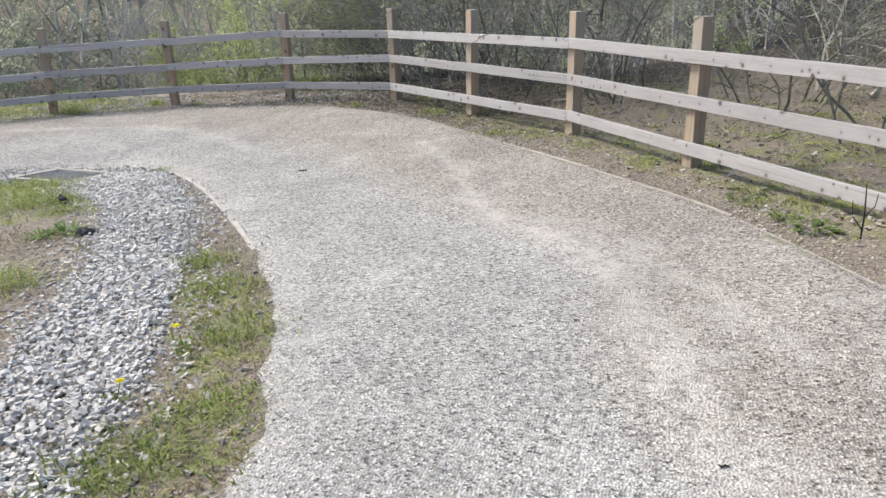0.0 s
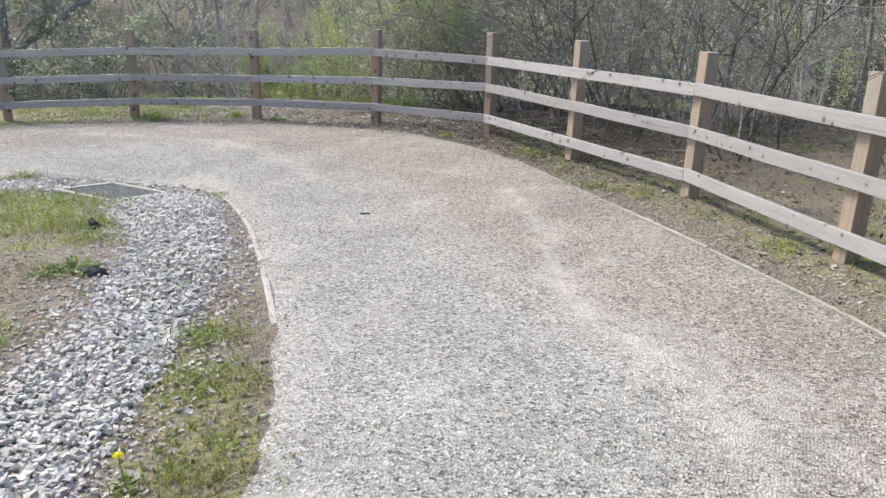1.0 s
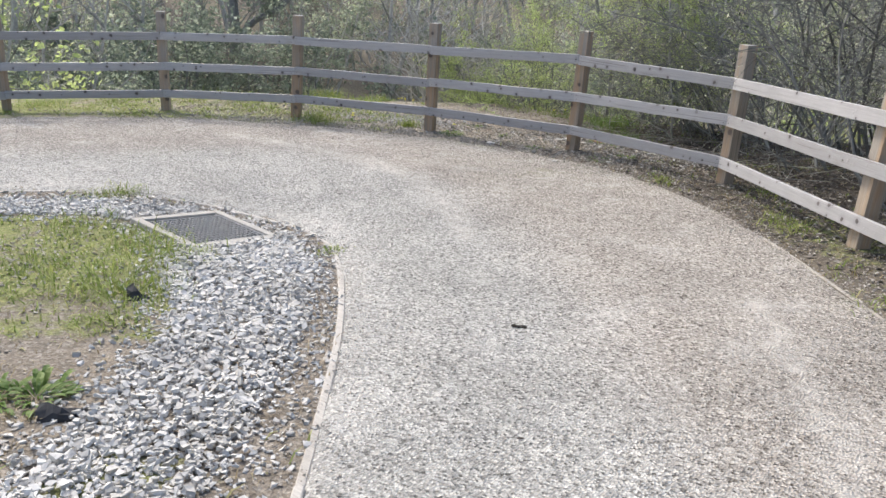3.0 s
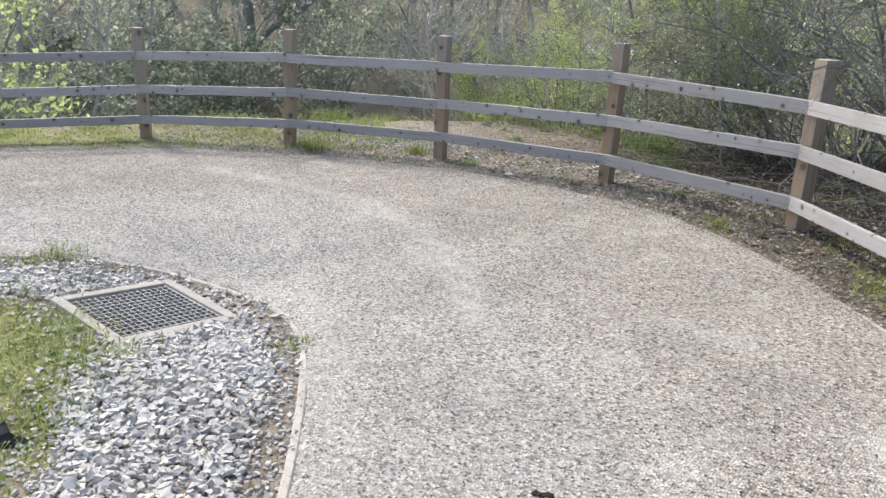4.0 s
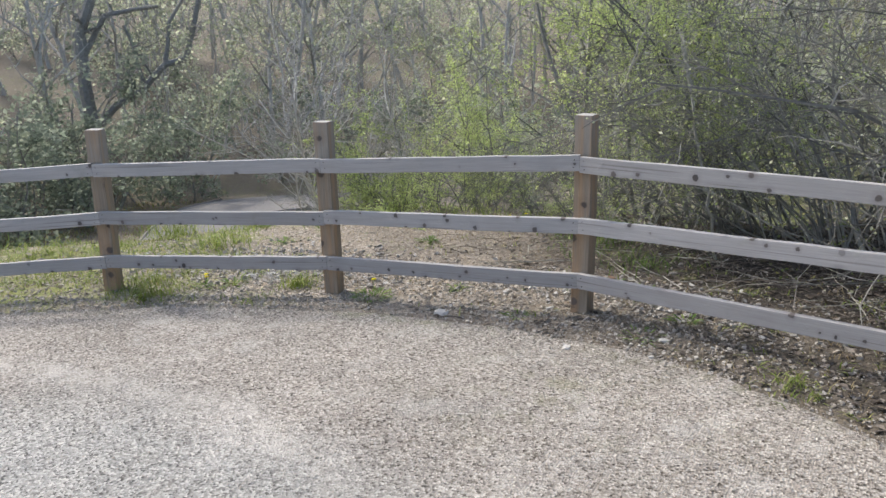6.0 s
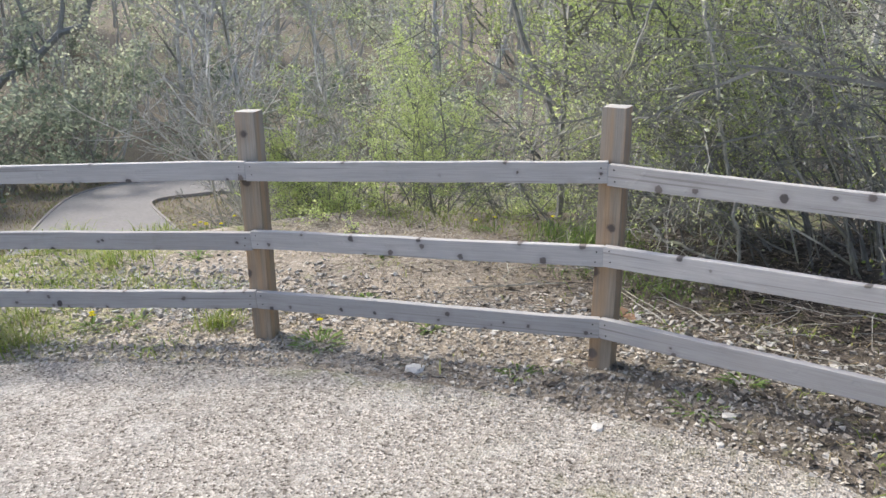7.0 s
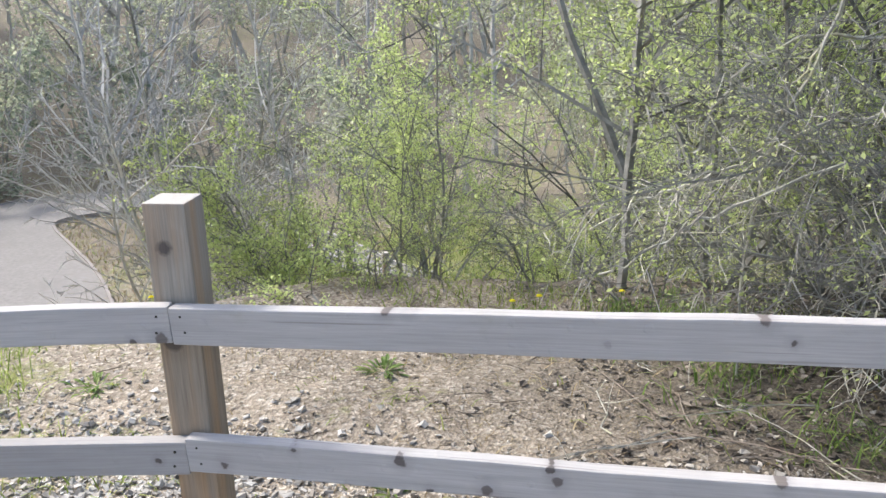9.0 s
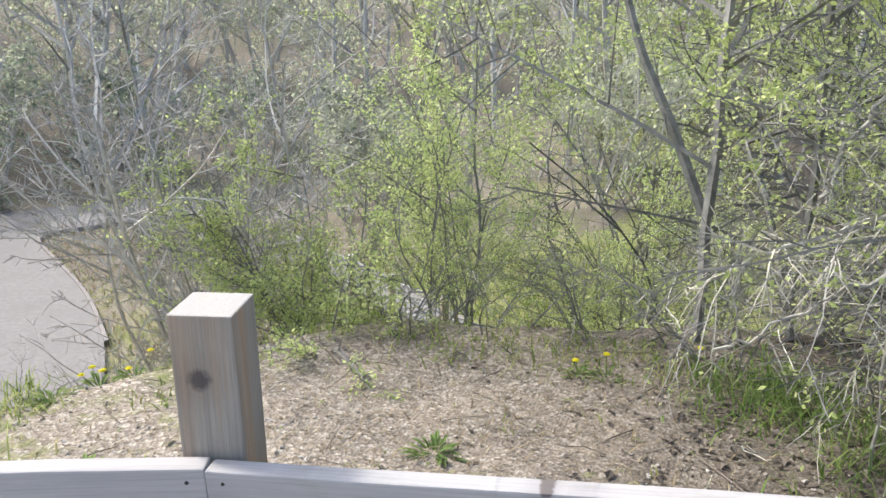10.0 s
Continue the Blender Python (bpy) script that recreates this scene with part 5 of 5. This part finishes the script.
spill = np.interp(sq, ALONG[1:-2], [0, 0, 0, 0, 0, 0, 0.25, 0.55, 0.8, 0.8, 0.8, 0.8]) * step(-1.2, -0.9, dq) * step(0.1, -0.45, dq)
q = q[~inside(q, path_poly[::3]) & (rng.uniform(size=len(q)) < spill * (0.8 + 0.8 * waves(q[:, 0], q[:, 1], 2.4, 84)))]
chips(bb, on_ground(q, 0.005), 0.0045 + 0.0105 * rng.uniform(0, 1, len(q)) ** 2, rng)
tagged(part("verge_stones", bb, FLINT), "small pale stones scattered over the earthy verge", "stones", kind="stuff")
bb = Build()
for cx, cy, rx, ry, count in ((-6.75, 11.45, 0.62, 0.30, 1500), (-6.25, 11.35, 0.35, 0.22, 600), (-4.1, 11.75, 0.50, 0.22, 520), (-3.2, 11.5, 0.4, 0.25, 320)):
    q = rng.normal((cx, cy), (rx, ry), (count, 2))
    dq, sq, side_q = line_distance(q, LINE)
    q = q[(dq * side_q > 0.12) & (dq * side_q < 1.5)]
    shards(bb, on_ground(q, 0.006), 0.007 + 0.021 * rng.uniform(0, 1, len(q)) ** 2, rng, 0.35)
tagged(part("rubble", bb, RUBBLE), "grey broken stone rubble lying behind the fence", "rubble", kind="stuff")
twigs_at = g2[bank & (u > 0.5) & (u < 0.5 + np.clip(0.004 + 0.11 * lt2, 0, 0.13))]
right_side = s > ALONG[5]
leafy = g[rng.uniform(size=len(g)) < np.clip(lt * 0.8 + 0.004, 0, 0.9) * np.where(right_side | (d > 2.5), 1, 0.1) * (d > -0.7) * (1 - 0.9 * step(0.6, 1.1, d) * (s > ALONG[3]) * step(ALONG[5] + 1.1, ALONG[5] + 0.5, s))]
bb = Build()
leaves(bb, on_ground(leafy, 0.012), 0.05, rng, 0.6, 0.0, 0.85)
leafy = g2[bank & (u > 0.65) & (u < 0.65 + np.clip(0.32 * lt2 + 0.05 * heap * (lt2 > 0.1), 0.0, 0.33) * (lt2 > 0.2) * (1 - 0.8 * bare))]
leaves(bb, on_ground(leafy, 0.006), 0.034, rng, 0.6, 0.0, 0.85)
tagged(part("leaf_litter", bb, DEAD), "brown dead leaves littering the ground by the bushes, darkened as if shaded", "leaf litter", kind="stuff")


bb = Build()
for p in on_ground(twigs_at, 0.008):
    a, ln = rng.uniform(0, 6.28), rng.uniform(0.06, 0.28)
    w = np.array([math.cos(a), math.sin(a), rng.normal(0.05, 0.12)]) * ln
    r0 = rng.uniform(0.0012, 0.003)
    tube(bb, np.array([p, p + w * 0.5 + rng.normal(0, 0.008, 3), p + w]), [r0, r0, r0 * 0.6], 3)
tagged(part("twig_litter", bb, LITTER), "thin dry twigs strewn over the leaf litter", "twigs", kind="stuff")


# ---- weeds ----
def rosette(name, label, x, y, n, size, spread, flowers=0, mat=None, tall=0.10, seed=0):
    """A low weed with strap leaves, and dandelion heads where it has them."""
    r = np.random.default_rng(seed)
    z = float(height([x], [y])[0])
    e = thing(name, label, "weed", (x, y, z), group="weeds of the verge")
    b = Build()
    for _ in range(int(n * 1.7)):
        a, ln = r.uniform(0, 2 * np.pi), 0.8 * size * r.uniform(0.5, 1.2)
        out = np.array([math.cos(a), math.sin(a), 0])
        sd = np.array([-math.sin(a), math.cos(a), 0])
        root = out * spread * r.uniform(0, 1) ** 0.7
        h = r.uniform(0.15, 0.8)
        t = np.linspace(0, 1, 5)
        mid = root + out * (t * ln * (1 - 0.3 * h))[:, None] + UP * (ln * h * (t - 0.65 * t**2) * 1.5)[:, None]
        w = ln * 0.10 * np.array([0.25, 0.75, 1.0, 0.85, 0.02]) * r.uniform(0.7, 1.2)
        v = np.stack([mid - sd * w[:, None] + UP * w[:, None] * 0.3, mid, mid + sd * w[:, None] + UP * w[:, None] * 0.3], 1)
        i, k = np.meshgrid(np.arange(4), np.arange(2), indexing="ij")
        b.add(v, np.stack([i * 3 + k, i * 3 + k + 1, (i + 1) * 3 + k + 1, (i + 1) * 3 + k], -1).reshape(-1, 4))
    part("foliage", b, mat or ROSETTE, e)
    for f in range(flowers):
        a, d2 = r.uniform(0, 6.28), r.uniform(0.02, spread + 0.05)
        top = np.array([math.cos(a) * d2, math.sin(a) * d2, tall * r.uniform(0.7, 1.2)])
        b = Build()
        tube(b, [top * [0.2, 0.2, 0], top * [0.7, 0.7, 0.6], top], [0.0025, 0.002, 0.002], 4)
        part("stalk", b, ROSETTE, e)
        b = Build()
        for ring, (rad, up) in enumerate(((0.021, 0.002), (0.016, 0.006), (0.010, 0.009))):
            m = 16 - 3 * ring
            for q in range(m):
                aa = q * 2 * np.pi / m + ring
                o, sd = np.array([math.cos(aa), math.sin(aa), 0]), np.array([-math.sin(aa), math.cos(aa), 0])
                c = top + UP * up
                b.add([c, c + o * rad * 0.7 + sd * 0.003, c + o * rad + UP * 0.002, c + o * rad * 0.7 - sd * 0.003], [[0, 3, 2, 1]])
        part("flower_head", b, PETAL, e, "bright yellow dandelion flower")
    return e


WEEDS = [(-0.61, 3.57, 12, 0.07, 0.02, 1), (-0.61, 3.08, 14, 0.08, 0.02, 1), (-5.27, 13.45, 10, 0.09, 0.04, 1), (-5.40, 13.44, 10, 0.09, 0.04, 1), (-4.87, 13.69, 8, 0.09, 0.04, 1),
         (-7.68, 12.86, 22, 0.11, 0.10, 4), (-7.59, 13, 16, 0.10, 0.08, 2), (-5.31, 11.05, 40, 0.09, 0.12, 1), (-6.68, 10.79, 16, 0.10, 0.06, 2), (-6.52, 10.94, 20, 0.10, 0.08, 0)]
for n, (x, y, m, size, spr, fl) in enumerate(WEEDS):
    rosette("dandelion" if fl else "weed", "low green dandelion with yellow flowers on stony ground" if fl else "low green weed on the stony verge", x, y, m, size, spr, fl, seed=n)
for n, (x, y, m, size, spr) in enumerate([(-7.05, 12.09, 24, 0.10, 0.10), (-3.23, 11.27, 26, 0.09, 0.08), (-3.39, 10.98, 22, 0.08, 0.12), (-4.21, 11.07, 20, 0.07, 0.07), (-5.39, 11.69, 18, 0.09, 0.06), (-4.83, 11.4, 18, 0.08, 0.05),
                                          (-3.89, 11.86, 24, 0.09, 0.10), (-3.63, 11.78, 16, 0.07, 0.08), (-5.83, 12.63, 26, 0.11, 0.07), (-7.66, 12.55, 20, 0.10, 0.07), (-2.64, 5.19, 40, 0.13, 0.10), (-2.74, 5.07, 24, 0.12, 0.10),
                                          (2.23, 5.45, 34, 0.12, 0.10), (2.12, 5.63, 22, 0.11, 0.09), (1.98, 6.27, 30, 0.09, 0.12), (1.88, 6.06, 24, 0.08, 0.12), (1.08, 7.82, 20, 0.08, 0.10), (-1.18, 4.65, 22, 0.07, 0.08)]):
    rosette("weed", "clump of dull green weeds in the stony verge", x, y, m, size, spr, 0, seed=50 + n)


def tuft(x, y, n, tall, wide, label, seed, mat=GRASS):
    r = np.random.default_rng(seed)
    b = Build()
    p = r.normal(0, wide, (n, 2))
    blades(b, np.column_stack([p, np.zeros(n)]), tall, r, 0.0033, 1.3)
    ob = part("grass_tuft", b, mat)
    ob.location = (x, y, float(height([x], [y])[0]) - 0.004)
    tagged(ob, label, "grass", group="grass tufts", kind="stuff")


lawn_tufts = [(-3.37, 6.07, 220, 0.066, 0.12), (-3.84, 6.5, 260, 0.077, 0.14), (-4.21, 6.57, 220, 0.066, 0.12), (-3.16, 5.74, 160, 0.0495, 0.1), (-4.19, 5.86, 220, 0.066, 0.15), (-4.71, 6.39, 220, 0.0715, 0.15), (-3.32, 7.34, 90, 0.0385, 0.06), (-1.18, 4.68, 200, 0.07, 0.1), (-0.86, 4.26, 180, 0.06, 0.1), (-0.43, 3.71, 220, 0.07, 0.11), (-0.19, 3.09, 260, 0.05, 0.1), (-0.2, 2.81, 260, 0.06, 0.12), (-0.34, 2.67, 240, 0.06, 0.12), (-3.64, 5.98, 240, 0.12, 0.16), (-2.19, 4.17, 200, 0.11, 0.12), (-5.4, 7.14, 120, 0.07, 0.08), (-5.37, 6.89, 160, 0.06, 0.1)]
brow_tufts = [(-7.84, 12.45, 182, 0.112, 0.12), (-4.44, 13.41, 140, 0.099, 0.14), (-4.65, 13.19, 112, 0.081, 0.14), (-5.04, 13.65, 112, 0.074, 0.15), (-6.71, 13.77, 140, 0.093, 0.16), (-6.07, 13.73, 125, 0.087, 0.2), (-4.24, 12.7, 125, 0.099, 0.16), (-3.84, 12.41, 140, 0.124, 0.16), (-4.51, 13.44, 182, 0.124, 0.16), (-4.73, 13.5, 154, 0.099, 0.16), (-4.21, 13.1, 182, 0.124, 0.16), (-4.4, 13.25, 154, 0.112, 0.16), (-5.35, 13.71, 140, 0.087, 0.2), (-5.66, 13.71, 140, 0.087, 0.2)]
verge_tufts = [(-6, 11.08, 160, 0.11, 0.06), (-9.19, 10.3, 160, 0.08, 0.16), (-8.83, 10.95, 180, 0.08, 0.18), (-8.16, 10.62, 170, 0.08, 0.15), (-8.33, 11.37, 190, 0.09, 0.18), (-7.61, 11.25, 160, 0.08, 0.16), (-9.78, 9.51, 170, 0.08, 0.16), (-10.03, 8.63, 170, 0.08, 0.16), (-9.55, 11.06, 190, 0.1, 0.2), (-6.99, 11.44, 150, 0.08, 0.15), (-10.36, 10.32, 190, 0.1, 0.2), (-6.46, 11.59, 120, 0.06, 0.14), (-1.69, 10.75, 110, 0.06, 0.1), (-2.57, 10.63, 110, 0.06, 0.08), (-1.17, 9.79, 120, 0.06, 0.1), (-0.27, 8.6, 130, 0.06, 0.12), (-6.91, 10.49, 180, 0.12, 0.1), (-7.57, 11.82, 240, 0.14, 0.14)]
verge_tufts_more = [(-8.34, 11.94, 260, 0.16, 0.16), (-7.2, 10.72, 180, 0.1, 0.12)]
for n, (x, y, m, tall, wide) in enumerate(lawn_tufts + brow_tufts + verge_tufts + verge_tufts_more):
    tuft(x, y, m, tall, wide, "tuft of green grass in the stony ground", 200 + n, ROSETTE if x > -4.8 and y > 12 else GRASS)

# ---- sticks and drooping branches ----
rng = np.random.default_rng(91)
spots = np.concatenate([rng.uniform((-3.8, 11.5), (-1.2, 12.6), (52, 2)), rng.uniform((-4.9, 11.7), (-3.2, 13.0), (34, 2)), rng.uniform((-0.5, 10.4), (1.6, 11.2), (8, 2))])
for x, y in spots:
    ln, a = rng.uniform(0.2, 0.75), rng.uniform(0, 6.28)
    t = np.linspace(0, 1, 7)
    p = np.stack([x + math.cos(a) * t * ln, y + math.sin(a) * t * ln], 1) + rng.normal(0, 0.022, (7, 2)).cumsum(0)
    z = height(p[:, 0], p[:, 1]) + 0.012 + rng.uniform(0, 0.16) * t
    b = Build()
    r0 = rng.uniform(0.002, 0.005)
    tube(b, np.column_stack([p, z]), np.linspace(r0, r0 * 0.4, 7), 4)
    for _ in range(rng.integers(0, 4)):
        i = rng.integers(1, 5)
        q = np.array([*p[i], z[i]])
        w = unit(np.array([math.cos(a + rng.normal(0, 0.9)), math.sin(a + rng.normal(0, 0.9)), rng.uniform(0, 0.3)]))
        l2 = ln * rng.uniform(0.2, 0.45)
        tube(b, np.array([q, q + w * l2 * 0.5 + rng.normal(0, 0.01, 3), q + w * l2]), [r0 * 0.5, r0 * 0.4, r0 * 0.25], 3)
    tagged(part("fallen_twig", b, LICHEN if rng.uniform() < 0.55 else LITTER), "dry fallen twig lying among leaf litter", "twig", group="fallen twigs")

# long twigs that arch out of the thicket and hang over the ground behind the fence
DROOP = kind_of(kids=(11, 6), ratio=(0.36, 0.45), wander=0.12, up=(-0.075, -0.05, -0.03), seg=4.0, thin=0.0022, leaves=9, leaf=0.03, hug=0.9, low=0.15)
arch = thing("arching_bush", "leggy bush with pale lichened twigs arching to the ground", "bush", (0.02, -0.04, -0.18))
buds = []
for n in range(50):
    x, y, z = rng.uniform(-4.0, -2.4), rng.uniform(12.65, 13.45), rng.uniform(0.1, 1.35)
    dx, dy, dz = -rng.uniform(0.3, 1.0), rng.uniform(-0.38, 0.05), rng.uniform(0.15, 0.95)
    ln, rad = rng.uniform(0.9, 1.6), rng.uniform(0.0035, 0.0085)
    b = Build()
    grow(b, buds, rng, np.array([x, y, z]), unit(np.array([dx, dy, dz])), ln, rad, 0, DROOP)
    if z > 0.25:
        tube(b, [(x + 0.35, y + 0.35, 0.0), (x + 0.2, y + 0.2, z * 0.6), (x, y, z)], [rad * 1.5, rad * 1.2, rad], 5)
    part("stem", b, LICHEN if n % 5 < 2 else DARKBARK, arch)
upright_sprays = [([(-3.8, 12.95, 1.75), (-3.69, 12.82, 1.46), (-3.58, 12.76, 0.95), (-3.45, 12.72, 0.45), (-3.38, 12.7, 0.0)], 0.015), ([(-4.0, 12.95, 0.36), (-3.87, 12.9, 0.27), (-3.6, 12.88, 0.2), (-3.25, 12.86, 0.03)], 0.012), ([(-4.0, 12.9, 1.95), (-4.07, 12.85, 1.69), (-4.21, 12.85, 1.27), (-4.29, 12.85, 1.06), (-4.31, 12.85, 0.55), (-4.28, 12.9, 0.0)], 0.008), ([(-4.07, 12.87, 1.6), (-4.21, 12.87, 1.37), (-4.27, 12.87, 1.15), (-4.36, 12.9, 0.8)], 0.006)]
side_sprays = [([(-4.55, 13.1, 1.0), (-4.51, 13.1, 1.18), (-4.38, 13.1, 1.4), (-4.19, 13.1, 1.53), (-3.75, 13.1, 1.51), (-3.2, 13.15, 1.3)], 0.009), ([(-3.6, 12.95, 1.35), (-4.11, 12.9, 1.2), (-4.48, 12.9, 0.97), (-4.74, 12.9, 0.86), (-4.95, 12.9, 0.7)], 0.009), ([(-4.0, 12.7, 1.1), (-4.48, 12.6, 0.89), (-4.66, 12.6, 0.75), (-4.85, 12.6, 0.62)], 0.007), ([(-3.72, 13.0, 1.62), (-3.64, 13.0, 1.47), (-3.48, 13.0, 1.22), (-3.3, 13.0, 0.9)], 0.013)]
for line, rad in upright_sprays + side_sprays:
    b = Build()
    t = np.linspace(0, len(line) - 1, 5 * len(line))
    p = np.stack([np.interp(t, np.arange(len(line)), [q[k] for q in line]) for k in range(3)], 1) + rng.normal(0, 0.008, (len(t), 3))
    tube(b, p, np.linspace(rad, rad * 0.7, len(t)) * rng.uniform(0.85, 1.15, len(t)), 5)
    for _ in range(9):
        i = rng.integers(2, len(t) - 2)
        grow(b, buds, rng, p[i], unit(rng.normal(size=3) + np.array([-0.4, -0.2, 0.1])), rng.uniform(0.2, 0.5), rad * 0.35, 1, DROOP)
    part("branch", b, LICHEN, arch, "thick pale lichened branch")
sprig = np.column_stack([rng.normal(-3.5, 0.05, 520), rng.normal(12.9, 0.05, 520), rng.uniform(1.0, 1.7, 520)])
buds.append(sprig)
b = Build()
leaves(b, np.concatenate(buds), 0.024, rng, 0.6)
part("crown", b, LIME, arch)

# ---- oddments ----
def lump(name, label, category, x, y, size, mat, seed):
    r = np.random.default_rng(seed)
    b = Build()
    for k in range(5):
        stones(b, np.array([[(k - 2) * size * 0.38, r.normal(0, size * 0.1), 0]]), np.array([size * 0.42]), r, 0.7, 0.15)
    ob = part(name, b, mat)
    ob.matrix_basis = pose(x, y, float(height([x], [y])[0]) + 0.012 + size * 0.1, 0, 0, 39 + r.uniform(-9, 9))
    tagged(ob, label, category)


def rock(x, y, size, flat, mat, name, label, seed):
    r = np.random.default_rng(seed)
    b = Build()
    stones(b, np.zeros((1, 3)), np.array([size]), r, flat, 0.16)
    ob = part(name, b, mat)
    ob.matrix_basis = pose(x, y, float(height([x], [y])[0]) + size * flat * 0.25, 0, 0, r.uniform(0, 360))
    tagged(ob, label, "stone" if name == "stone" else "bark", group="loose stones by the fence" if name == "stone" else "")


PALE = stone_material("pale_loose_stone", ((0, (0.50, 0.475, 0.435)), (1, (0.66, 0.635, 0.59))), False)
REDBARK = bark_material("red_brown_bark", (0.17, 0.105, 0.07), (0.32, 0.20, 0.135), (0.38, 0.29, 0.21), 0.3)
for n, (x, y, s, flat) in enumerate(((-4.69, 10.95, 0.05, 0.5), (-4.07, 11.24, 0.028, 0.8), (-3.75, 10.74, 0.034, 0.7), (-3.27, 10.96, 0.032, 0.8), (-3.28, 10.76, 0.03, 0.8), (-3.45, 11.47, 0.03, 0.8), (-4.28, 11.66, 0.036, 0.8), (-3.98, 11.69, 0.034, 0.7))):
    rock(x, y, s, flat, PALE, "stone", "pale loose limestone lump on the verge", 400 + n)
for n, (x, y, s) in enumerate(((-3.94, 11.95, 0.07), (-3.86, 11.90, 0.05), (-4.52, 11.70, 0.045))):
    rock(x, y, s, 0.45, REDBARK, "bark_piece", "red-brown piece of fallen bark among stones", 420 + n)
DARKMUD = plain_material("dark_dried_mud", (0.018, 0.014, 0.011), (0.05, 0.04, 0.03), 60, 0.9)
FILM = plain_material("dark_membrane", (0.018, 0.018, 0.02), (0.05, 0.05, 0.052), 30, 0.55)
lump("mud_lump", "small dark lump of dried mud on the path", "lump", -1.68, 7.05, 0.034, DARKMUD, 1)
lump("mud_lump", "tiny dark clod on the pale path", "lump", 0.74, 3.66, 0.016, DARKMUD, 2)
lump("mud_lump", "tiny dark clod on the pale path", "lump", 1.62, 3.02, 0.014, DARKMUD, 3)
lump("mud_lump", "tiny dark clod on the pale path", "lump", -1.09, 6.18, 0.012, DARKMUD, 4)


def film(x, y, turn, w, h, seed):
    """A torn flap of weed membrane standing out of the ground."""
    r = np.random.default_rng(seed)
    u, v = np.meshgrid(np.linspace(0, 1, 8), np.linspace(0, 1, 5), indexing="ij")
    px = (u - 0.5) * w + r.normal(0, 0.006, u.shape)
    pz = v * h * (0.55 + 0.45 * np.sin(u * 3.0 + seed)) - 0.02
    py = 0.05 * v**2 + 0.015 * np.sin(u * 9 + seed) * v + r.normal(0, 0.003, u.shape)
    b = Build()
    i, k = np.meshgrid(np.arange(7), np.arange(4), indexing="ij")
    f = np.stack([i * 5 + k, (i + 1) * 5 + k, (i + 1) * 5 + k + 1, i * 5 + k + 1], -1).reshape(-1, 4)
    b.add(np.stack([px, py, pz], -1), f)
    b.add(np.stack([px, py + 0.004, pz], -1), f[:, ::-1])
    ob = part("membrane_flap", b, FILM)
    ob.matrix_basis = pose(x, y, float(height([x], [y])[0]), 0, 0, turn)
    tagged(ob, "torn dark weed membrane sticking out by the stones", "membrane")


film(-2.38, 5.17, 50, 0.2, 0.07, 1)
film(-3.29, 6.0, 30, 0.16, 0.10, 2)

# a dead stalk by the verge
b = Build()
z = float(height([2.43], [5.29])[0])
tube(b, [(2.430, 5.290, z - 0.02), (2.435, 5.300, z + 0.12), (2.420, 5.290, z + 0.30)], [0.006, 0.005, 0.003], 5)
tube(b, [(2.435, 5.300, z + 0.12), (2.470, 5.270, z + 0.19), (2.475, 5.260, z + 0.26)], [0.004, 0.003, 0.002], 4)
tube(b, [(2.430, 5.290, z + 0.05), (2.380, 5.320, z + 0.12), (2.375, 5.330, z + 0.2)], [0.004, 0.003, 0.002], 4)
tagged(part("dead_stalk", b, DARKMUD), "dark dead weed stalk at the foot of the fence", "weed")

# screws at the rail ends
rails = [o for o in fence.children if o.name.split(".")[0] == "rail"]
screw_mesh = None
for ob in rails:
    ln = ob.dimensions.x
    if not -8.6 < ob.matrix_basis.translation.x < 1:
        continue
    for end in (-1, 1):
        for n, up in enumerate((0.024, -0.022)):
            if screw_mesh is None:
                b = Build()
                a = np.arange(8) * np.pi / 4
                ring = np.stack([np.cos(a) * 0.0038, 0 * a, np.sin(a) * 0.0038], 1)
                b.add(np.concatenate([ring, ring * 0.7 + [0, -0.0022, 0]]), [[i, (i + 1) % 8, 8 + (i + 1) % 8, 8 + i] for i in range(8)])
                b.add(ring * 0.7 + [0, -0.0022, 0], [list(range(8))])
                screw_mesh = b.mesh("screw", SCREW)
            sc = part("screw", screw_mesh, None, ob)
            sc.location = (end * (ln / 2 - 0.03 - 0.006 * n), -RAIL_T / 2 - 0.0008, up + R.normal(0, 0.003))
